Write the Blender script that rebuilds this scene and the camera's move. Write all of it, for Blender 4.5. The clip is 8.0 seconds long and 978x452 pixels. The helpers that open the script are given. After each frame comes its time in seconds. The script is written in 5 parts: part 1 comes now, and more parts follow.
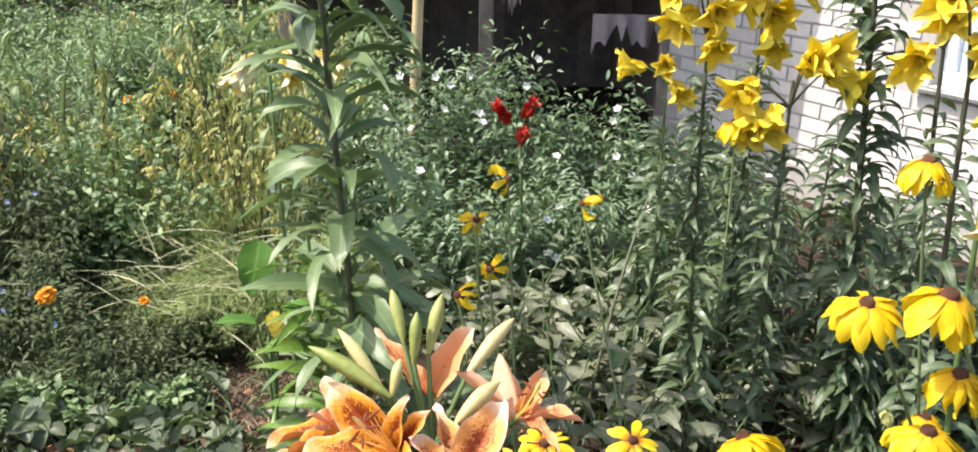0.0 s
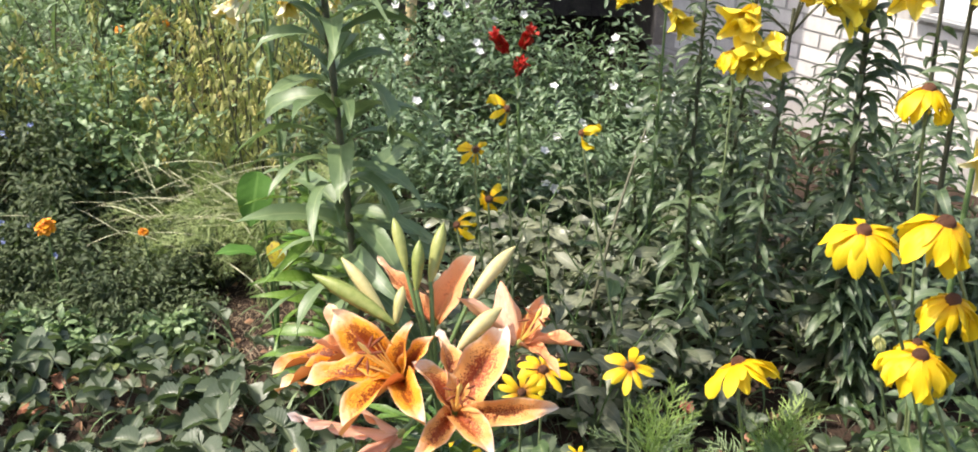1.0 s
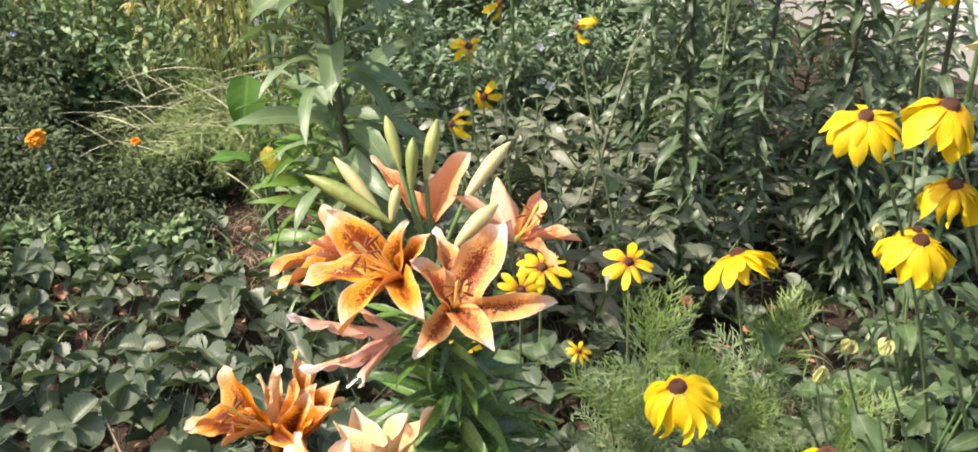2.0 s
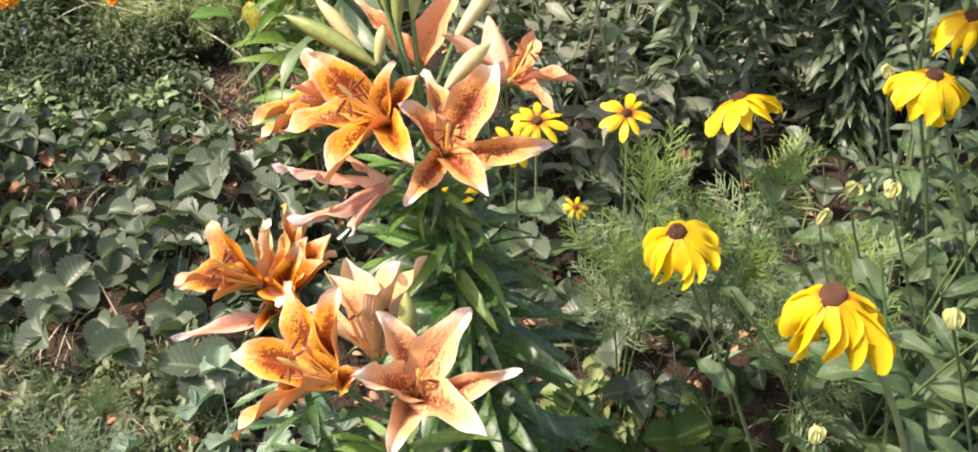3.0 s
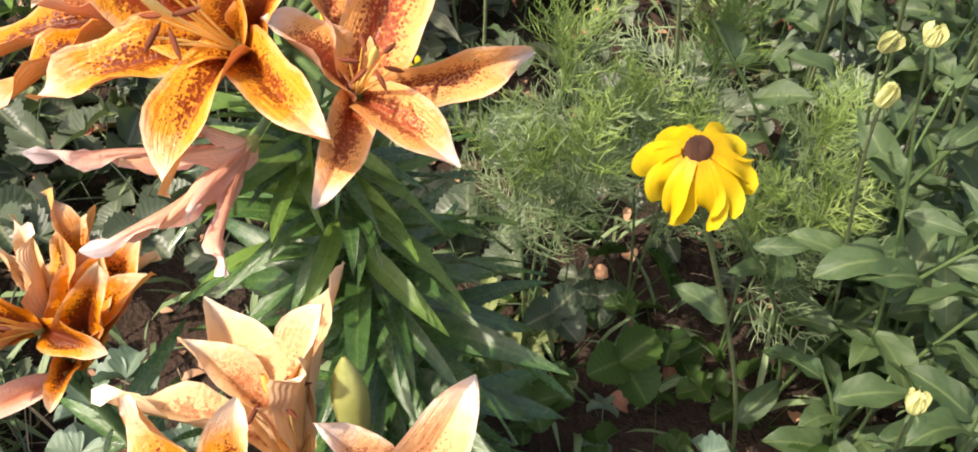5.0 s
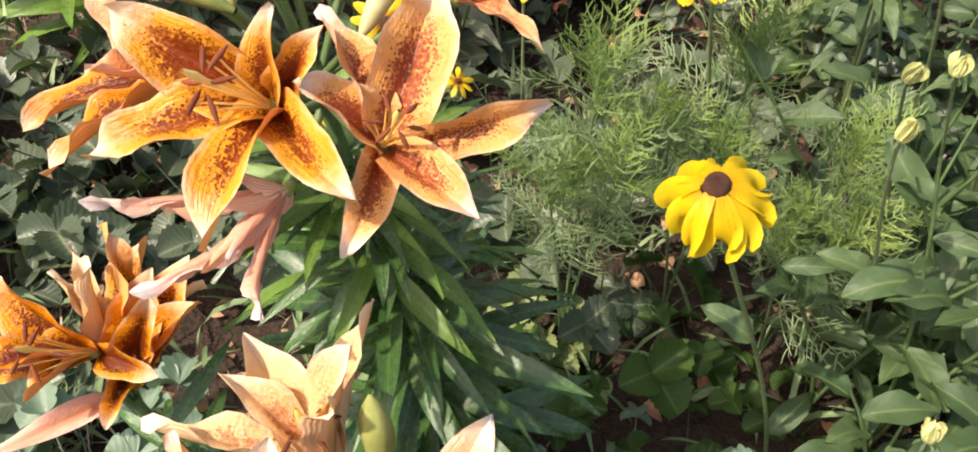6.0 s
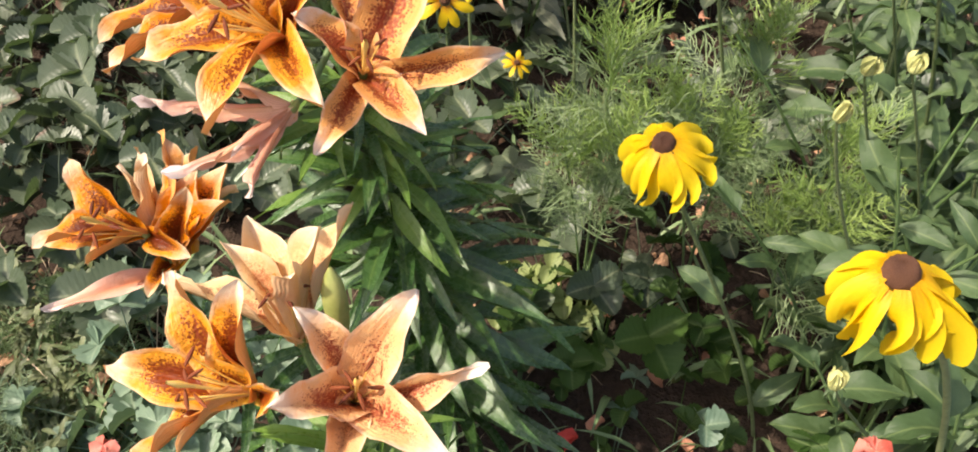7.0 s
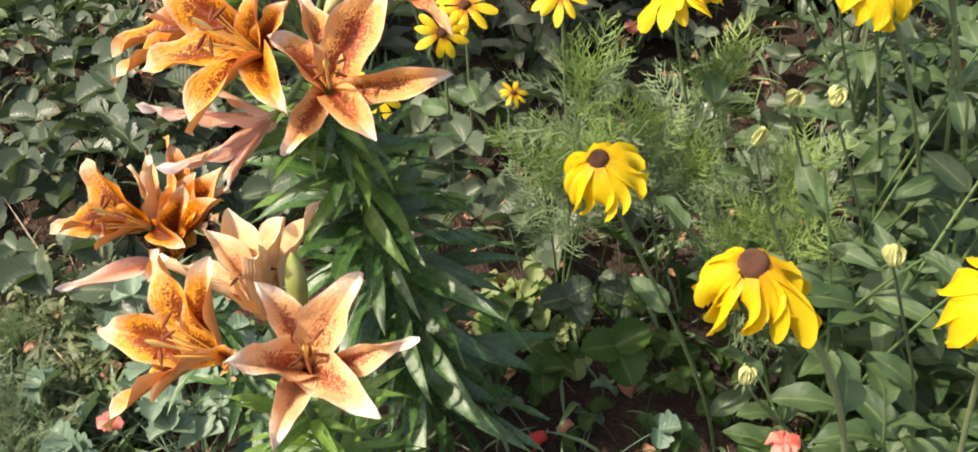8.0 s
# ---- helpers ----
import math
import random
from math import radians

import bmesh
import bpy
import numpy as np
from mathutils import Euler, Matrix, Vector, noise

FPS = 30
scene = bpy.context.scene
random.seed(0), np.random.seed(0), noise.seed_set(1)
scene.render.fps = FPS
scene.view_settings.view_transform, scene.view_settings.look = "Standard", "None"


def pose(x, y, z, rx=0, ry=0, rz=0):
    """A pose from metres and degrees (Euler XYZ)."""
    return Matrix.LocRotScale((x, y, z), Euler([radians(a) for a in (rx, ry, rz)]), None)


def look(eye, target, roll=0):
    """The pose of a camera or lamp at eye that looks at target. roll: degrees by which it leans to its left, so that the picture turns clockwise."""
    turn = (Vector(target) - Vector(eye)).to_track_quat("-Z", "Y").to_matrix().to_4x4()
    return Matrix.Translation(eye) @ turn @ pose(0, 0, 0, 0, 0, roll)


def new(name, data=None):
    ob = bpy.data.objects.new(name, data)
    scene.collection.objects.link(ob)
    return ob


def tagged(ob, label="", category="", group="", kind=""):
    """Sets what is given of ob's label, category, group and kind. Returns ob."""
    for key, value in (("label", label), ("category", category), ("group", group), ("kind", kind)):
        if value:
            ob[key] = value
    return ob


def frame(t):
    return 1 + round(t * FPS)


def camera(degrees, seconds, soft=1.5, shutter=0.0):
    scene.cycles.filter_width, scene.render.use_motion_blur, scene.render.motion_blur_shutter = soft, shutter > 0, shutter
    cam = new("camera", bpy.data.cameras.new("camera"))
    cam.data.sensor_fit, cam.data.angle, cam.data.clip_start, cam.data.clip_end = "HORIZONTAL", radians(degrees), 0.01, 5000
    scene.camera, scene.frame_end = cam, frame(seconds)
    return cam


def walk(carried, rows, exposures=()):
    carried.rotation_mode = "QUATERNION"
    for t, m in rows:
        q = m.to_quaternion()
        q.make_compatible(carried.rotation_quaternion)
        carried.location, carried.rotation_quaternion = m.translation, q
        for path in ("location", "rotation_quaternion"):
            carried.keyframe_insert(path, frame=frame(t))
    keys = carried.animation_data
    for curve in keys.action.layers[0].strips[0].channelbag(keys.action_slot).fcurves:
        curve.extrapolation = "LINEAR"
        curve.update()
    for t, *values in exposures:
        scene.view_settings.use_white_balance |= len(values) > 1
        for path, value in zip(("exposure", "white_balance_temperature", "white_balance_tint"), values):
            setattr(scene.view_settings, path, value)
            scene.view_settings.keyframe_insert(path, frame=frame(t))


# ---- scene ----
cam = camera(56.0, 8.0, 1.75)
PATH = [
    (0, (-0.002, 0.028, 1.31), (-0.012, 1.924, 0.672), 1.0),
    (0.5, (-0.008, 0.017, 1.309), (-0.02, 1.891, 0.61), 1.2),
    (1, (-0.009, 0.02, 1.309), (-0.006, 1.863, 0.533), 1.0),
    (1.2, (-0.007, 0.017, 1.309), (0.022, 1.837, 0.48), 1.3),
    (2.3, (-0.005, 0.035, 1.283), (-0.059, 1.736, 0.233), -2.5),
    (2.5, (-0.001, 0.036, 1.276), (-0.12, 1.686, 0.152), -3.8),
    (3, (-0.003, 0.051, 1.248), (0.008, 1.651, 0.048), -1.3),
    (3.5, (-0.035, 0.081, 1.179), (0.066, 1.574, -0.148), 2.0),
    (3.7, (-0.052, 0.118, 1.174), (0.084, 1.583, -0.18), 1.8),
    (4, (-0.073, 0.176, 1.151), (0.208, 1.602, -0.223), 4.7),
    (4.5, (-0.105, 0.319, 1.111), (0.263, 1.655, -0.331), 4.4),
    (5, (-0.118, 0.454, 1.091), (0.379, 1.678, -0.411), 4.5),
    (5.2, (-0.112, 0.492, 1.104), (0.436, 1.663, -0.422), 3.6),
    (6.3, (-0.081, 0.416, 1.151), (0.22, 1.665, -0.381), 0.3),
    (6.5, (-0.055, 0.381, 1.161), (0.205, 1.626, -0.382), 0.3),
    (7, (-0.005, 0.297, 1.199), (0.129, 1.594, -0.317), -1.8),
    (7.5, (0.048, 0.232, 1.241), (0.133, 1.566, -0.247), -1.7),
    (8, (0.075, 0.19, 1.257), (0.124, 1.556, -0.204), -2.6),
]
walk(cam, [(t, look(eye, target, roll)) for t, eye, target, roll in PATH], [(0, 1.04, 6550, 11), (1.2, 1.00, 6650, 12), (2.5, 1.00, 6800, 15), (4.0, 1.13, 6850, 20), (5.0, 0.90, 7000, 18), (8, 0.82, 7000, 13.5)])

# ---- light ----
SUN = Vector((-0.55, -0.06, 0.83)).normalized()
world = bpy.data.worlds.new("sky")
scene.world = world
world.use_nodes = True
wn = world.node_tree
sky = wn.nodes.new("ShaderNodeTexSky")
sky.sky_type, sky.sun_disc = "NISHITA", False
sky.dust_density = 4.0
sky.sun_elevation, sky.sun_rotation = math.asin(SUN.z), math.atan2(SUN.x, SUN.y)
wn.links.new(sky.outputs[0], wn.nodes["Background"].inputs[0])
wn.nodes["Background"].inputs[1].default_value = 0.15
sun = new("sun", bpy.data.lights.new("sun", "SUN"))
sun.data.energy, sun.data.angle, sun.data.color = 3.2, radians(0.6), (1.0, 0.94, 0.84)
sun.matrix_world = look(SUN * 20, (0, 0, 0))


# ---- materials ----
class Nodes:
    """A small writer of node materials."""

    def __init__(self, name):
        self.m = bpy.data.materials.new(name)
        self.m.use_nodes = True
        self.t = self.m.node_tree
        self.t.nodes.clear()

    def n(self, kind, **sets):
        node = self.t.nodes.new(kind)
        for key, value in sets.items():
            if key == "operation":
                node.operation = value
            elif key == "data_type":
                node.data_type = value
            elif key == "blend_type":
                node.blend_type = value
        return node

    def put(self, socket, value):
        if isinstance(value, bpy.types.NodeSocket):
            self.t.links.new(value, socket)
        elif isinstance(value, (tuple, list)) and len(value) == 3 and socket.type == "RGBA":
            socket.default_value = (*value, 1)
        else:
            socket.default_value = value

    def math(self, operation, a, b=0.0, c=None):
        node = self.n("ShaderNodeMath", operation=operation)
        self.put(node.inputs[0], a)
        self.put(node.inputs[1], b)
        if c is not None:
            self.put(node.inputs[2], c)
        return node.outputs[0]

    def mix(self, fac, a, b, blend="MIX"):
        node = self.n("ShaderNodeMix", data_type="RGBA", blend_type=blend)
        self.put(node.inputs[0], fac)
        self.put(node.inputs[6], a)
        self.put(node.inputs[7], b)
        return node.outputs[2]

    def noise(self, scale, detail=3.0, where=None, rough=0.55):
        node = self.n("ShaderNodeTexNoise")
        self.put(node.inputs["Scale"], scale)
        self.put(node.inputs["Detail"], detail)
        self.put(node.inputs["Roughness"], rough)
        if where is not None:
            self.put(node.inputs["Vector"], where)
        return node.outputs["Fac"]

    def ramp(self, fac, stops):
        node = self.n("ShaderNodeValToRGB")
        ramp = node.color_ramp
        for i, (at, colour) in enumerate(stops):
            stop = ramp.elements[i] if i < 2 else ramp.elements.new(at)
            stop.position = at
            stop.color = (*colour, 1) if not isinstance(colour, float) else (colour, colour, colour, 1)
        self.put(node.inputs[0], fac)
        return node.outputs[0]

    def coords(self):
        return self.n("ShaderNodeTexCoord").outputs["Object"]

    def uv(self):
        sep = self.n("ShaderNodeSeparateXYZ")
        self.put(sep.inputs[0], self.n("ShaderNodeTexCoord").outputs["UV"])
        return sep.outputs[0], sep.outputs[1]

    def chance(self, island=False):
        if island:
            return self.n("ShaderNodeNewGeometry").outputs["Random Per Island"]
        return self.n("ShaderNodeObjectInfo").outputs["Random"]

    def bump(self, height, strength, distance):
        node = self.n("ShaderNodeBump")
        self.put(node.inputs["Strength"], strength)
        self.put(node.inputs["Distance"], distance)
        self.put(node.inputs["Height"], height)
        return node.outputs[0]

    def done(self, colour, rough, bump=None, glow=0.0, metal=0.0, spec=0.5, through_colour=None):
        out = self.n("ShaderNodeOutputMaterial")
        bsdf = self.n("ShaderNodeBsdfPrincipled")
        self.put(bsdf.inputs["Base Color"], colour)
        self.put(bsdf.inputs["Roughness"], rough)
        self.put(bsdf.inputs["Metallic"], metal)
        self.put(bsdf.inputs["Specular IOR Level"], spec)
        if bump is not None:
            self.put(bsdf.inputs["Normal"], bump)
        if glow:
            thin = self.n("ShaderNodeBsdfTranslucent")
            self.put(thin.inputs[0], through_colour if through_colour is not None else colour)
            both = self.n("ShaderNodeMixShader")
            self.put(both.inputs[0], glow)
            self.t.links.new(bsdf.outputs[0], both.inputs[1])
            self.t.links.new(thin.outputs[0], both.inputs[2])
            self.t.links.new(both.outputs[0], out.inputs[0])
        else:
            self.t.links.new(bsdf.outputs[0], out.inputs[0])
        return self.m


def leafy(name, dark, light, rib, rough=0.42, glow=0.28, island=False, veins=12.0, dry=None, spec=0.5):
    """A leaf: colour that varies from leaf to leaf and over each leaf, a pale midrib, side veins in relief, thin enough for light to pass."""
    dark, light, rib = [tuple(q * w for q, w in zip(colour, (1.56, 1.30, 1.08))) for colour in (dark, light, rib)]
    k = Nodes(name)
    u, v = k.uv()
    off = k.math("ABSOLUTE", k.math("SUBTRACT", u, 0.5))
    where = k.coords()
    blotch, grain = k.noise(25.0, 3.0, where), k.noise(240.0, 2.0, where)
    fac = k.math("ADD", k.math("MULTIPLY", blotch, 0.55), k.math("MULTIPLY", k.chance(island), 0.6))
    colour = k.ramp(fac, [(0.12, dark), (0.95, light)])
    colour = k.mix(k.math("MULTIPLY", grain, 0.35), colour, light)
    if dry is not None:
        spot = k.ramp(k.math("ADD", k.noise(9.0, 4.0, where), k.math("MULTIPLY", k.chance(island), 0.22)), [(0.72, 0.0), (0.80, 1.0)])
        colour = k.mix(spot, colour, dry)
    line = k.ramp(off, [(0.015, 1.0), (0.06, 0.0)])
    colour = k.mix(k.math("MULTIPLY", line, 0.7), colour, rib)
    wave = k.math("SINE", k.math("MULTIPLY", k.math("SUBTRACT", v, k.math("MULTIPLY", off, 0.55)), veins * 6.283))
    height = k.math("ADD", k.math("MULTIPLY", wave, 0.5), grain)
    return k.done(colour, k.math("ADD", rough, k.math("MULTIPLY", k.math("SUBTRACT", blotch, 0.5), 0.3)), k.bump(height, 0.3, 0.0011), glow, 0.0, spec,
                  k.mix(0.45, colour, (0.20, 0.34, 0.05)))


def tepal_paint(name, base, body, tip, speck, amount, glow=0.3, stain_shade=0.5):
    """A lily's tepal, inner face: warm throat, pale rim and tip whitened further for sun glare, midline deepened for
    shadow, dark flecks along the middle, fine lengthwise ribs.
    """
    k = Nodes(name)
    u, v = k.uv()
    off = k.math("ABSOLUTE", k.math("SUBTRACT", u, 0.5))
    where, luck = k.coords(), k.chance()
    soft = k.noise(9.0, 4.0, where)
    along = k.n("ShaderNodeCombineXYZ")
    k.put(along.inputs[0], k.math("MULTIPLY", u, 26.0))
    k.put(along.inputs[1], k.math("MULTIPLY", v, 2.6))
    k.put(along.inputs[2], k.math("MULTIPLY", luck, 9.0))
    ribs = k.noise(1.0, 3.0, along.outputs[0])
    deep = tuple(q * w for q, w in zip(body, (0.78, 0.50, 0.32)))
    shift = k.math("MULTIPLY", k.math("SUBTRACT", soft, 0.5), 0.42)
    # cream tip, lifted towards white so that sun glare sits in the colour
    colour = k.ramp(k.math("ADD", v, k.math("MULTIPLY", shift, 0.6)), [(0.03, base), (0.22, body), (0.72, body), (0.95, tip)])
    # red-brown midline wash, deepened to put the tepals' shadows into the colour
    wash = k.math("MULTIPLY", k.ramp(k.math("ADD", off, k.math("MULTIPLY", shift, 0.5)), [(0.02, 1.0), (0.36, 0.0)]), k.ramp(v, [(0.0, 0.6), (0.25, 1.0), (0.9, 0.1)]))
    colour = k.mix(k.math("MULTIPLY", wash, k.math("MULTIPLY_ADD", luck, stain_shade, stain_shade)), colour, deep)
    colour = k.mix(k.math("MULTIPLY", k.ramp(ribs, [(0.42, 0.0), (0.70, 1.0)]), stain_shade * 0.5), colour, deep)
    rim = k.ramp(k.math("ADD", off, k.math("MULTIPLY", shift, 0.5)), [(0.40, 0.0), (0.50, 1.0)])
    colour = k.mix(k.math("MULTIPLY", rim, k.ramp(v, [(0.3, 0.15), (0.9, 0.6)])), colour, tip)
    if amount:
        band = k.ramp(v, [(0.04, 0.35), (0.16, 1.0), (0.58, 0.85), (0.88, 0.0)])
        inner = k.math("MULTIPLY", band, k.ramp(off, [(0.12, 1.0), (0.47, 0.0)]))
        place = k.n("ShaderNodeCombineXYZ")
        k.put(place.inputs[0], k.math("MULTIPLY", u, 9.0))
        k.put(place.inputs[1], k.math("MULTIPLY", v, 21.0))
        k.put(place.inputs[2], k.math("MULTIPLY", luck, 31.0))
        cell = k.n("ShaderNodeTexVoronoi")
        k.put(cell.inputs["Scale"], 2.5)
        k.put(cell.inputs["Vector"], place.outputs[0])
        reach = k.math("MULTIPLY", inner, k.math("MULTIPLY_ADD", luck, 0.26, amount))
        dots = k.ramp(k.math("SUBTRACT", reach, k.math("MULTIPLY", cell.outputs["Distance"], 0.72)), [(0.0, 0.0), (0.05, 1.0)])
        patch = k.ramp(k.math("ADD", k.noise(22.0, 6.0, where, 0.75), k.math("MULTIPLY", inner, k.math("MULTIPLY_ADD", luck, 0.20, amount * 0.42))), [(0.66, 0.0), (0.72, 1.0)])
        colour = k.mix(k.math("MULTIPLY", k.math("MAXIMUM", dots, k.math("MULTIPLY", patch, 0.75)), 0.9), colour, speck)
    centre = k.ramp(off, [(0.0, 0.0), (0.07, 1.0)])
    height = k.math("ADD", k.math("ADD", k.math("MULTIPLY", ribs, 0.9), k.math("MULTIPLY", centre, 0.7)), k.math("MULTIPLY", k.noise(30.0, 4.0, where), 1.2))
    return k.done(colour, k.math("MULTIPLY_ADD", soft, 0.24, 0.20), k.bump(height, 0.34, 0.012), glow, 0.0, 0.42)


def tepal_back(name, body, rib, shade=(0.85, 0.62, 0.5)):
    """The outer face of a tepal: paler, with a fleshy keel and faint lengthwise lines."""
    k = Nodes(name)
    u, v = k.uv()
    off = k.math("ABSOLUTE", k.math("SUBTRACT", u, 0.5))
    where = k.coords()
    lines = k.math("SINE", k.math("MULTIPLY", u, 62.0))
    soft = k.noise(11.0, 4.0, where)
    colour = k.mix(k.ramp(off, [(0.03, 1.0), (0.17, 0.0)]), body, rib)
    colour = k.mix(k.math("MULTIPLY", soft, 0.5), colour, tuple(q * w for q, w in zip(body, shade)))
    return k.done(colour, 0.42, k.bump(k.math("ADD", k.math("MULTIPLY", lines, 0.1), soft), 0.3, 0.010), 0.28, 0.0, 0.4)


def ray_paint(name, base, body, tip, glow=0.32):
    """A ray petal of a coneflower: lengthwise grooves, deeper colour at the root."""
    k = Nodes(name)
    u, v = k.uv()
    where = k.coords()
    fac = k.math("ADD", v, k.math("MULTIPLY", k.math("SUBTRACT", k.noise(40.0, 3.0, where), 0.5), 0.4))
    colour = k.ramp(fac, [(0.0, base), (0.32, body), (0.95, tip)])
    colour = k.mix(k.math("MULTIPLY", k.chance(), 0.35), colour, body)
    ribs = k.math("SINE", k.math("MULTIPLY", u, 25.0))
    return k.done(colour, 0.5, k.bump(k.math("ADD", ribs, k.noise(150.0, 2.0, where)), 0.12, 0.0012), glow, 0.0, 0.35)


def plain(name, a, b, rough, scale=40.0, relief=0.003, strength=0.5, glow=0.0, fine=8.0, metal=0.0, spec=0.4, island=False, detail=5.0):
    """Two tones mixed by coarse and fine noise, with relief."""
    k = Nodes(name)
    where = k.coords()
    coarse, small = k.noise(scale, detail, where), k.noise(scale * fine, 3.0, where)
    fac = k.math("ADD", k.math("MULTIPLY", coarse, 0.6), k.math("MULTIPLY", small, 0.4))
    fac = k.math("ADD", fac, k.math("MULTIPLY", k.math("SUBTRACT", k.chance(island), 0.5), 0.35))
    colour = k.ramp(fac, [(0.28, a), (0.72, b)])
    return k.done(colour, k.math("MULTIPLY_ADD", small, 0.2, rough - 0.1), k.bump(fac, strength, relief), glow, metal, spec)


M = {}
M["lily_leaf"] = leafy("lily leaf green", (0.011, 0.040, 0.013), (0.046, 0.118, 0.032), (0.08, 0.16, 0.05), 0.27, 0.12, veins=3.0, spec=0.7)
M["lily_leaf_young"] = leafy("young lily leaf", (0.040, 0.105, 0.020), (0.105, 0.215, 0.045), (0.14, 0.25, 0.07), 0.30, 0.22, veins=3.0)
M["tall_leaf"] = leafy("tall lily leaf", (0.044, 0.094, 0.045), (0.130, 0.216, 0.120), (0.19, 0.28, 0.16), 0.36, 0.22, veins=3.0)
M["brush_leaf"] = leafy("narrow lily leaf", (0.022, 0.054, 0.034), (0.086, 0.140, 0.090), (0.14, 0.21, 0.12), 0.36, 0.22, veins=3.0)
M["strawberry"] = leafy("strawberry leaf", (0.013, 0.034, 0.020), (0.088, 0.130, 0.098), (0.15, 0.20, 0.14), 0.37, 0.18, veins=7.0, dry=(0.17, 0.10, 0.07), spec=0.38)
# greener, darker copy of the strawberry leaf: shade put into the colour
M["shaded_strawberry"] = leafy("green strawberry leaf darkened for shade", (0.009, 0.030, 0.008), (0.040, 0.090, 0.024), (0.08, 0.14, 0.05), 0.5, 0.2, veins=7.0, dry=(0.14, 0.08, 0.04), spec=0.2)
M["columbine"] = leafy("blue green leaf", (0.05, 0.11, 0.085), (0.150, 0.245, 0.200), (0.17, 0.26, 0.21), 0.45, 0.20, veins=5.0, spec=0.35)
M["rud_leaf"] = leafy("coneflower leaf", (0.014, 0.042, 0.018), (0.064, 0.122, 0.056), (0.11, 0.18, 0.08), 0.46, 0.2, veins=6.0)
M["sage_leaf"] = leafy("grey green leaf", (0.040, 0.066, 0.046), (0.155, 0.196, 0.156), (0.20, 0.25, 0.20), 0.34, 0.2, veins=6.0)
M["petunia_leaf"] = leafy("bush leaf", (0.030, 0.078, 0.045), (0.155, 0.255, 0.175), (0.17, 0.28, 0.18), 0.34, 0.25, island=True, veins=6.0)
M["weed_leaf"] = leafy("weed leaf", (0.042, 0.10, 0.05), (0.175, 0.29, 0.16), (0.18, 0.30, 0.16), 0.45, 0.26, island=True, veins=5.0)
M["dry_leaf"] = leafy("yellowing leaf", (0.11, 0.17, 0.05), (0.31, 0.36, 0.15), (0.34, 0.38, 0.18), 0.6, 0.3, island=True, veins=5.0)
M["pale_dry_leaf"] = leafy("pale withered leaf", (0.20, 0.23, 0.07), (0.44, 0.45, 0.20), (0.42, 0.43, 0.20), 0.6, 0.35, island=True, veins=5.0)
M["marigold_leaf"] = leafy("dark leaf", (0.018, 0.038, 0.02), (0.075, 0.115, 0.062), (0.08, 0.12, 0.06), 0.55, 0.15, island=True, veins=4.0, spec=0.3)
M["feather"] = leafy("feathery leaf", (0.060, 0.125, 0.062), (0.215, 0.330, 0.205), (0.24, 0.38, 0.19), 0.5, 0.35, veins=2.0)
M["feather_young"] = leafy("young feathery leaf", (0.085, 0.19, 0.05), (0.25, 0.40, 0.14), (0.25, 0.39, 0.15), 0.5, 0.35, veins=2.0)
M["hay"] = leafy("pale thin stalks", (0.085, 0.17, 0.06), (0.29, 0.40, 0.20), (0.28, 0.36, 0.18), 0.55, 0.3, island=True, veins=2.0)
M["dead_leaf"] = leafy("dead leaf", (0.14, 0.075, 0.05), (0.42, 0.29, 0.20), (0.35, 0.22, 0.14), 0.75, 0.1, island=True, veins=6.0)
M["red_leaf"] = leafy("reddened strawberry leaf", (0.22, 0.075, 0.05), (0.42, 0.24, 0.18), (0.4, 0.24, 0.17), 0.6, 0.2, veins=7.0)
M["lime_leaf"] = leafy("yellow green leaf", (0.085, 0.145, 0.055), (0.19, 0.27, 0.125), (0.22, 0.30, 0.14), 0.45, 0.25, veins=6.0)
M["broad_leaf"] = leafy("broad bright leaf", (0.025, 0.085, 0.016), (0.062, 0.165, 0.032), (0.10, 0.22, 0.06), 0.6, 0.15, veins=6.0, spec=0.2)
M["gold_leaf"] = leafy("yellowed broad leaf", (0.20, 0.22, 0.015), (0.36, 0.35, 0.03), (0.34, 0.34, 0.06), 0.5, 0.35, veins=6.0, dry=(0.3, 0.20, 0.05))
M["sage_straggle"] = leafy("grey weed leaf", (0.030, 0.055, 0.028), (0.12, 0.165, 0.09), (0.14, 0.19, 0.10), 0.5, 0.2, island=True, veins=5.0)
M["stem"] = plain("green stem", (0.07, 0.13, 0.04), (0.16, 0.24, 0.09), 0.5, 60.0, 0.0008)
M["hairy_stem"] = plain("hairy grey green stem", (0.10, 0.14, 0.05), (0.25, 0.30, 0.14), 0.7, 160.0, 0.0012, 0.8)
M["dark_stem"] = plain("dark stem", (0.05, 0.055, 0.03), (0.12, 0.12, 0.07), 0.55, 60.0, 0.0008)
M["dry_stem"] = plain("dry stalk", (0.22, 0.18, 0.09), (0.46, 0.40, 0.24), 0.7, 50.0, 0.001)
M["orange"] = tepal_paint("orange tepal", (0.88, 0.52, 0.04), (0.88, 0.405, 0.032), (0.97, 0.88, 0.68), (0.21, 0.018, 0.004), 0.50, 0.30, 0.42)
M["peach"] = tepal_paint("peach tepal", (0.72, 0.26, 0.045), (0.88, 0.445, 0.13), (0.98, 0.90, 0.76), (0.29, 0.028, 0.010), 0.40, 0.28, 0.24)
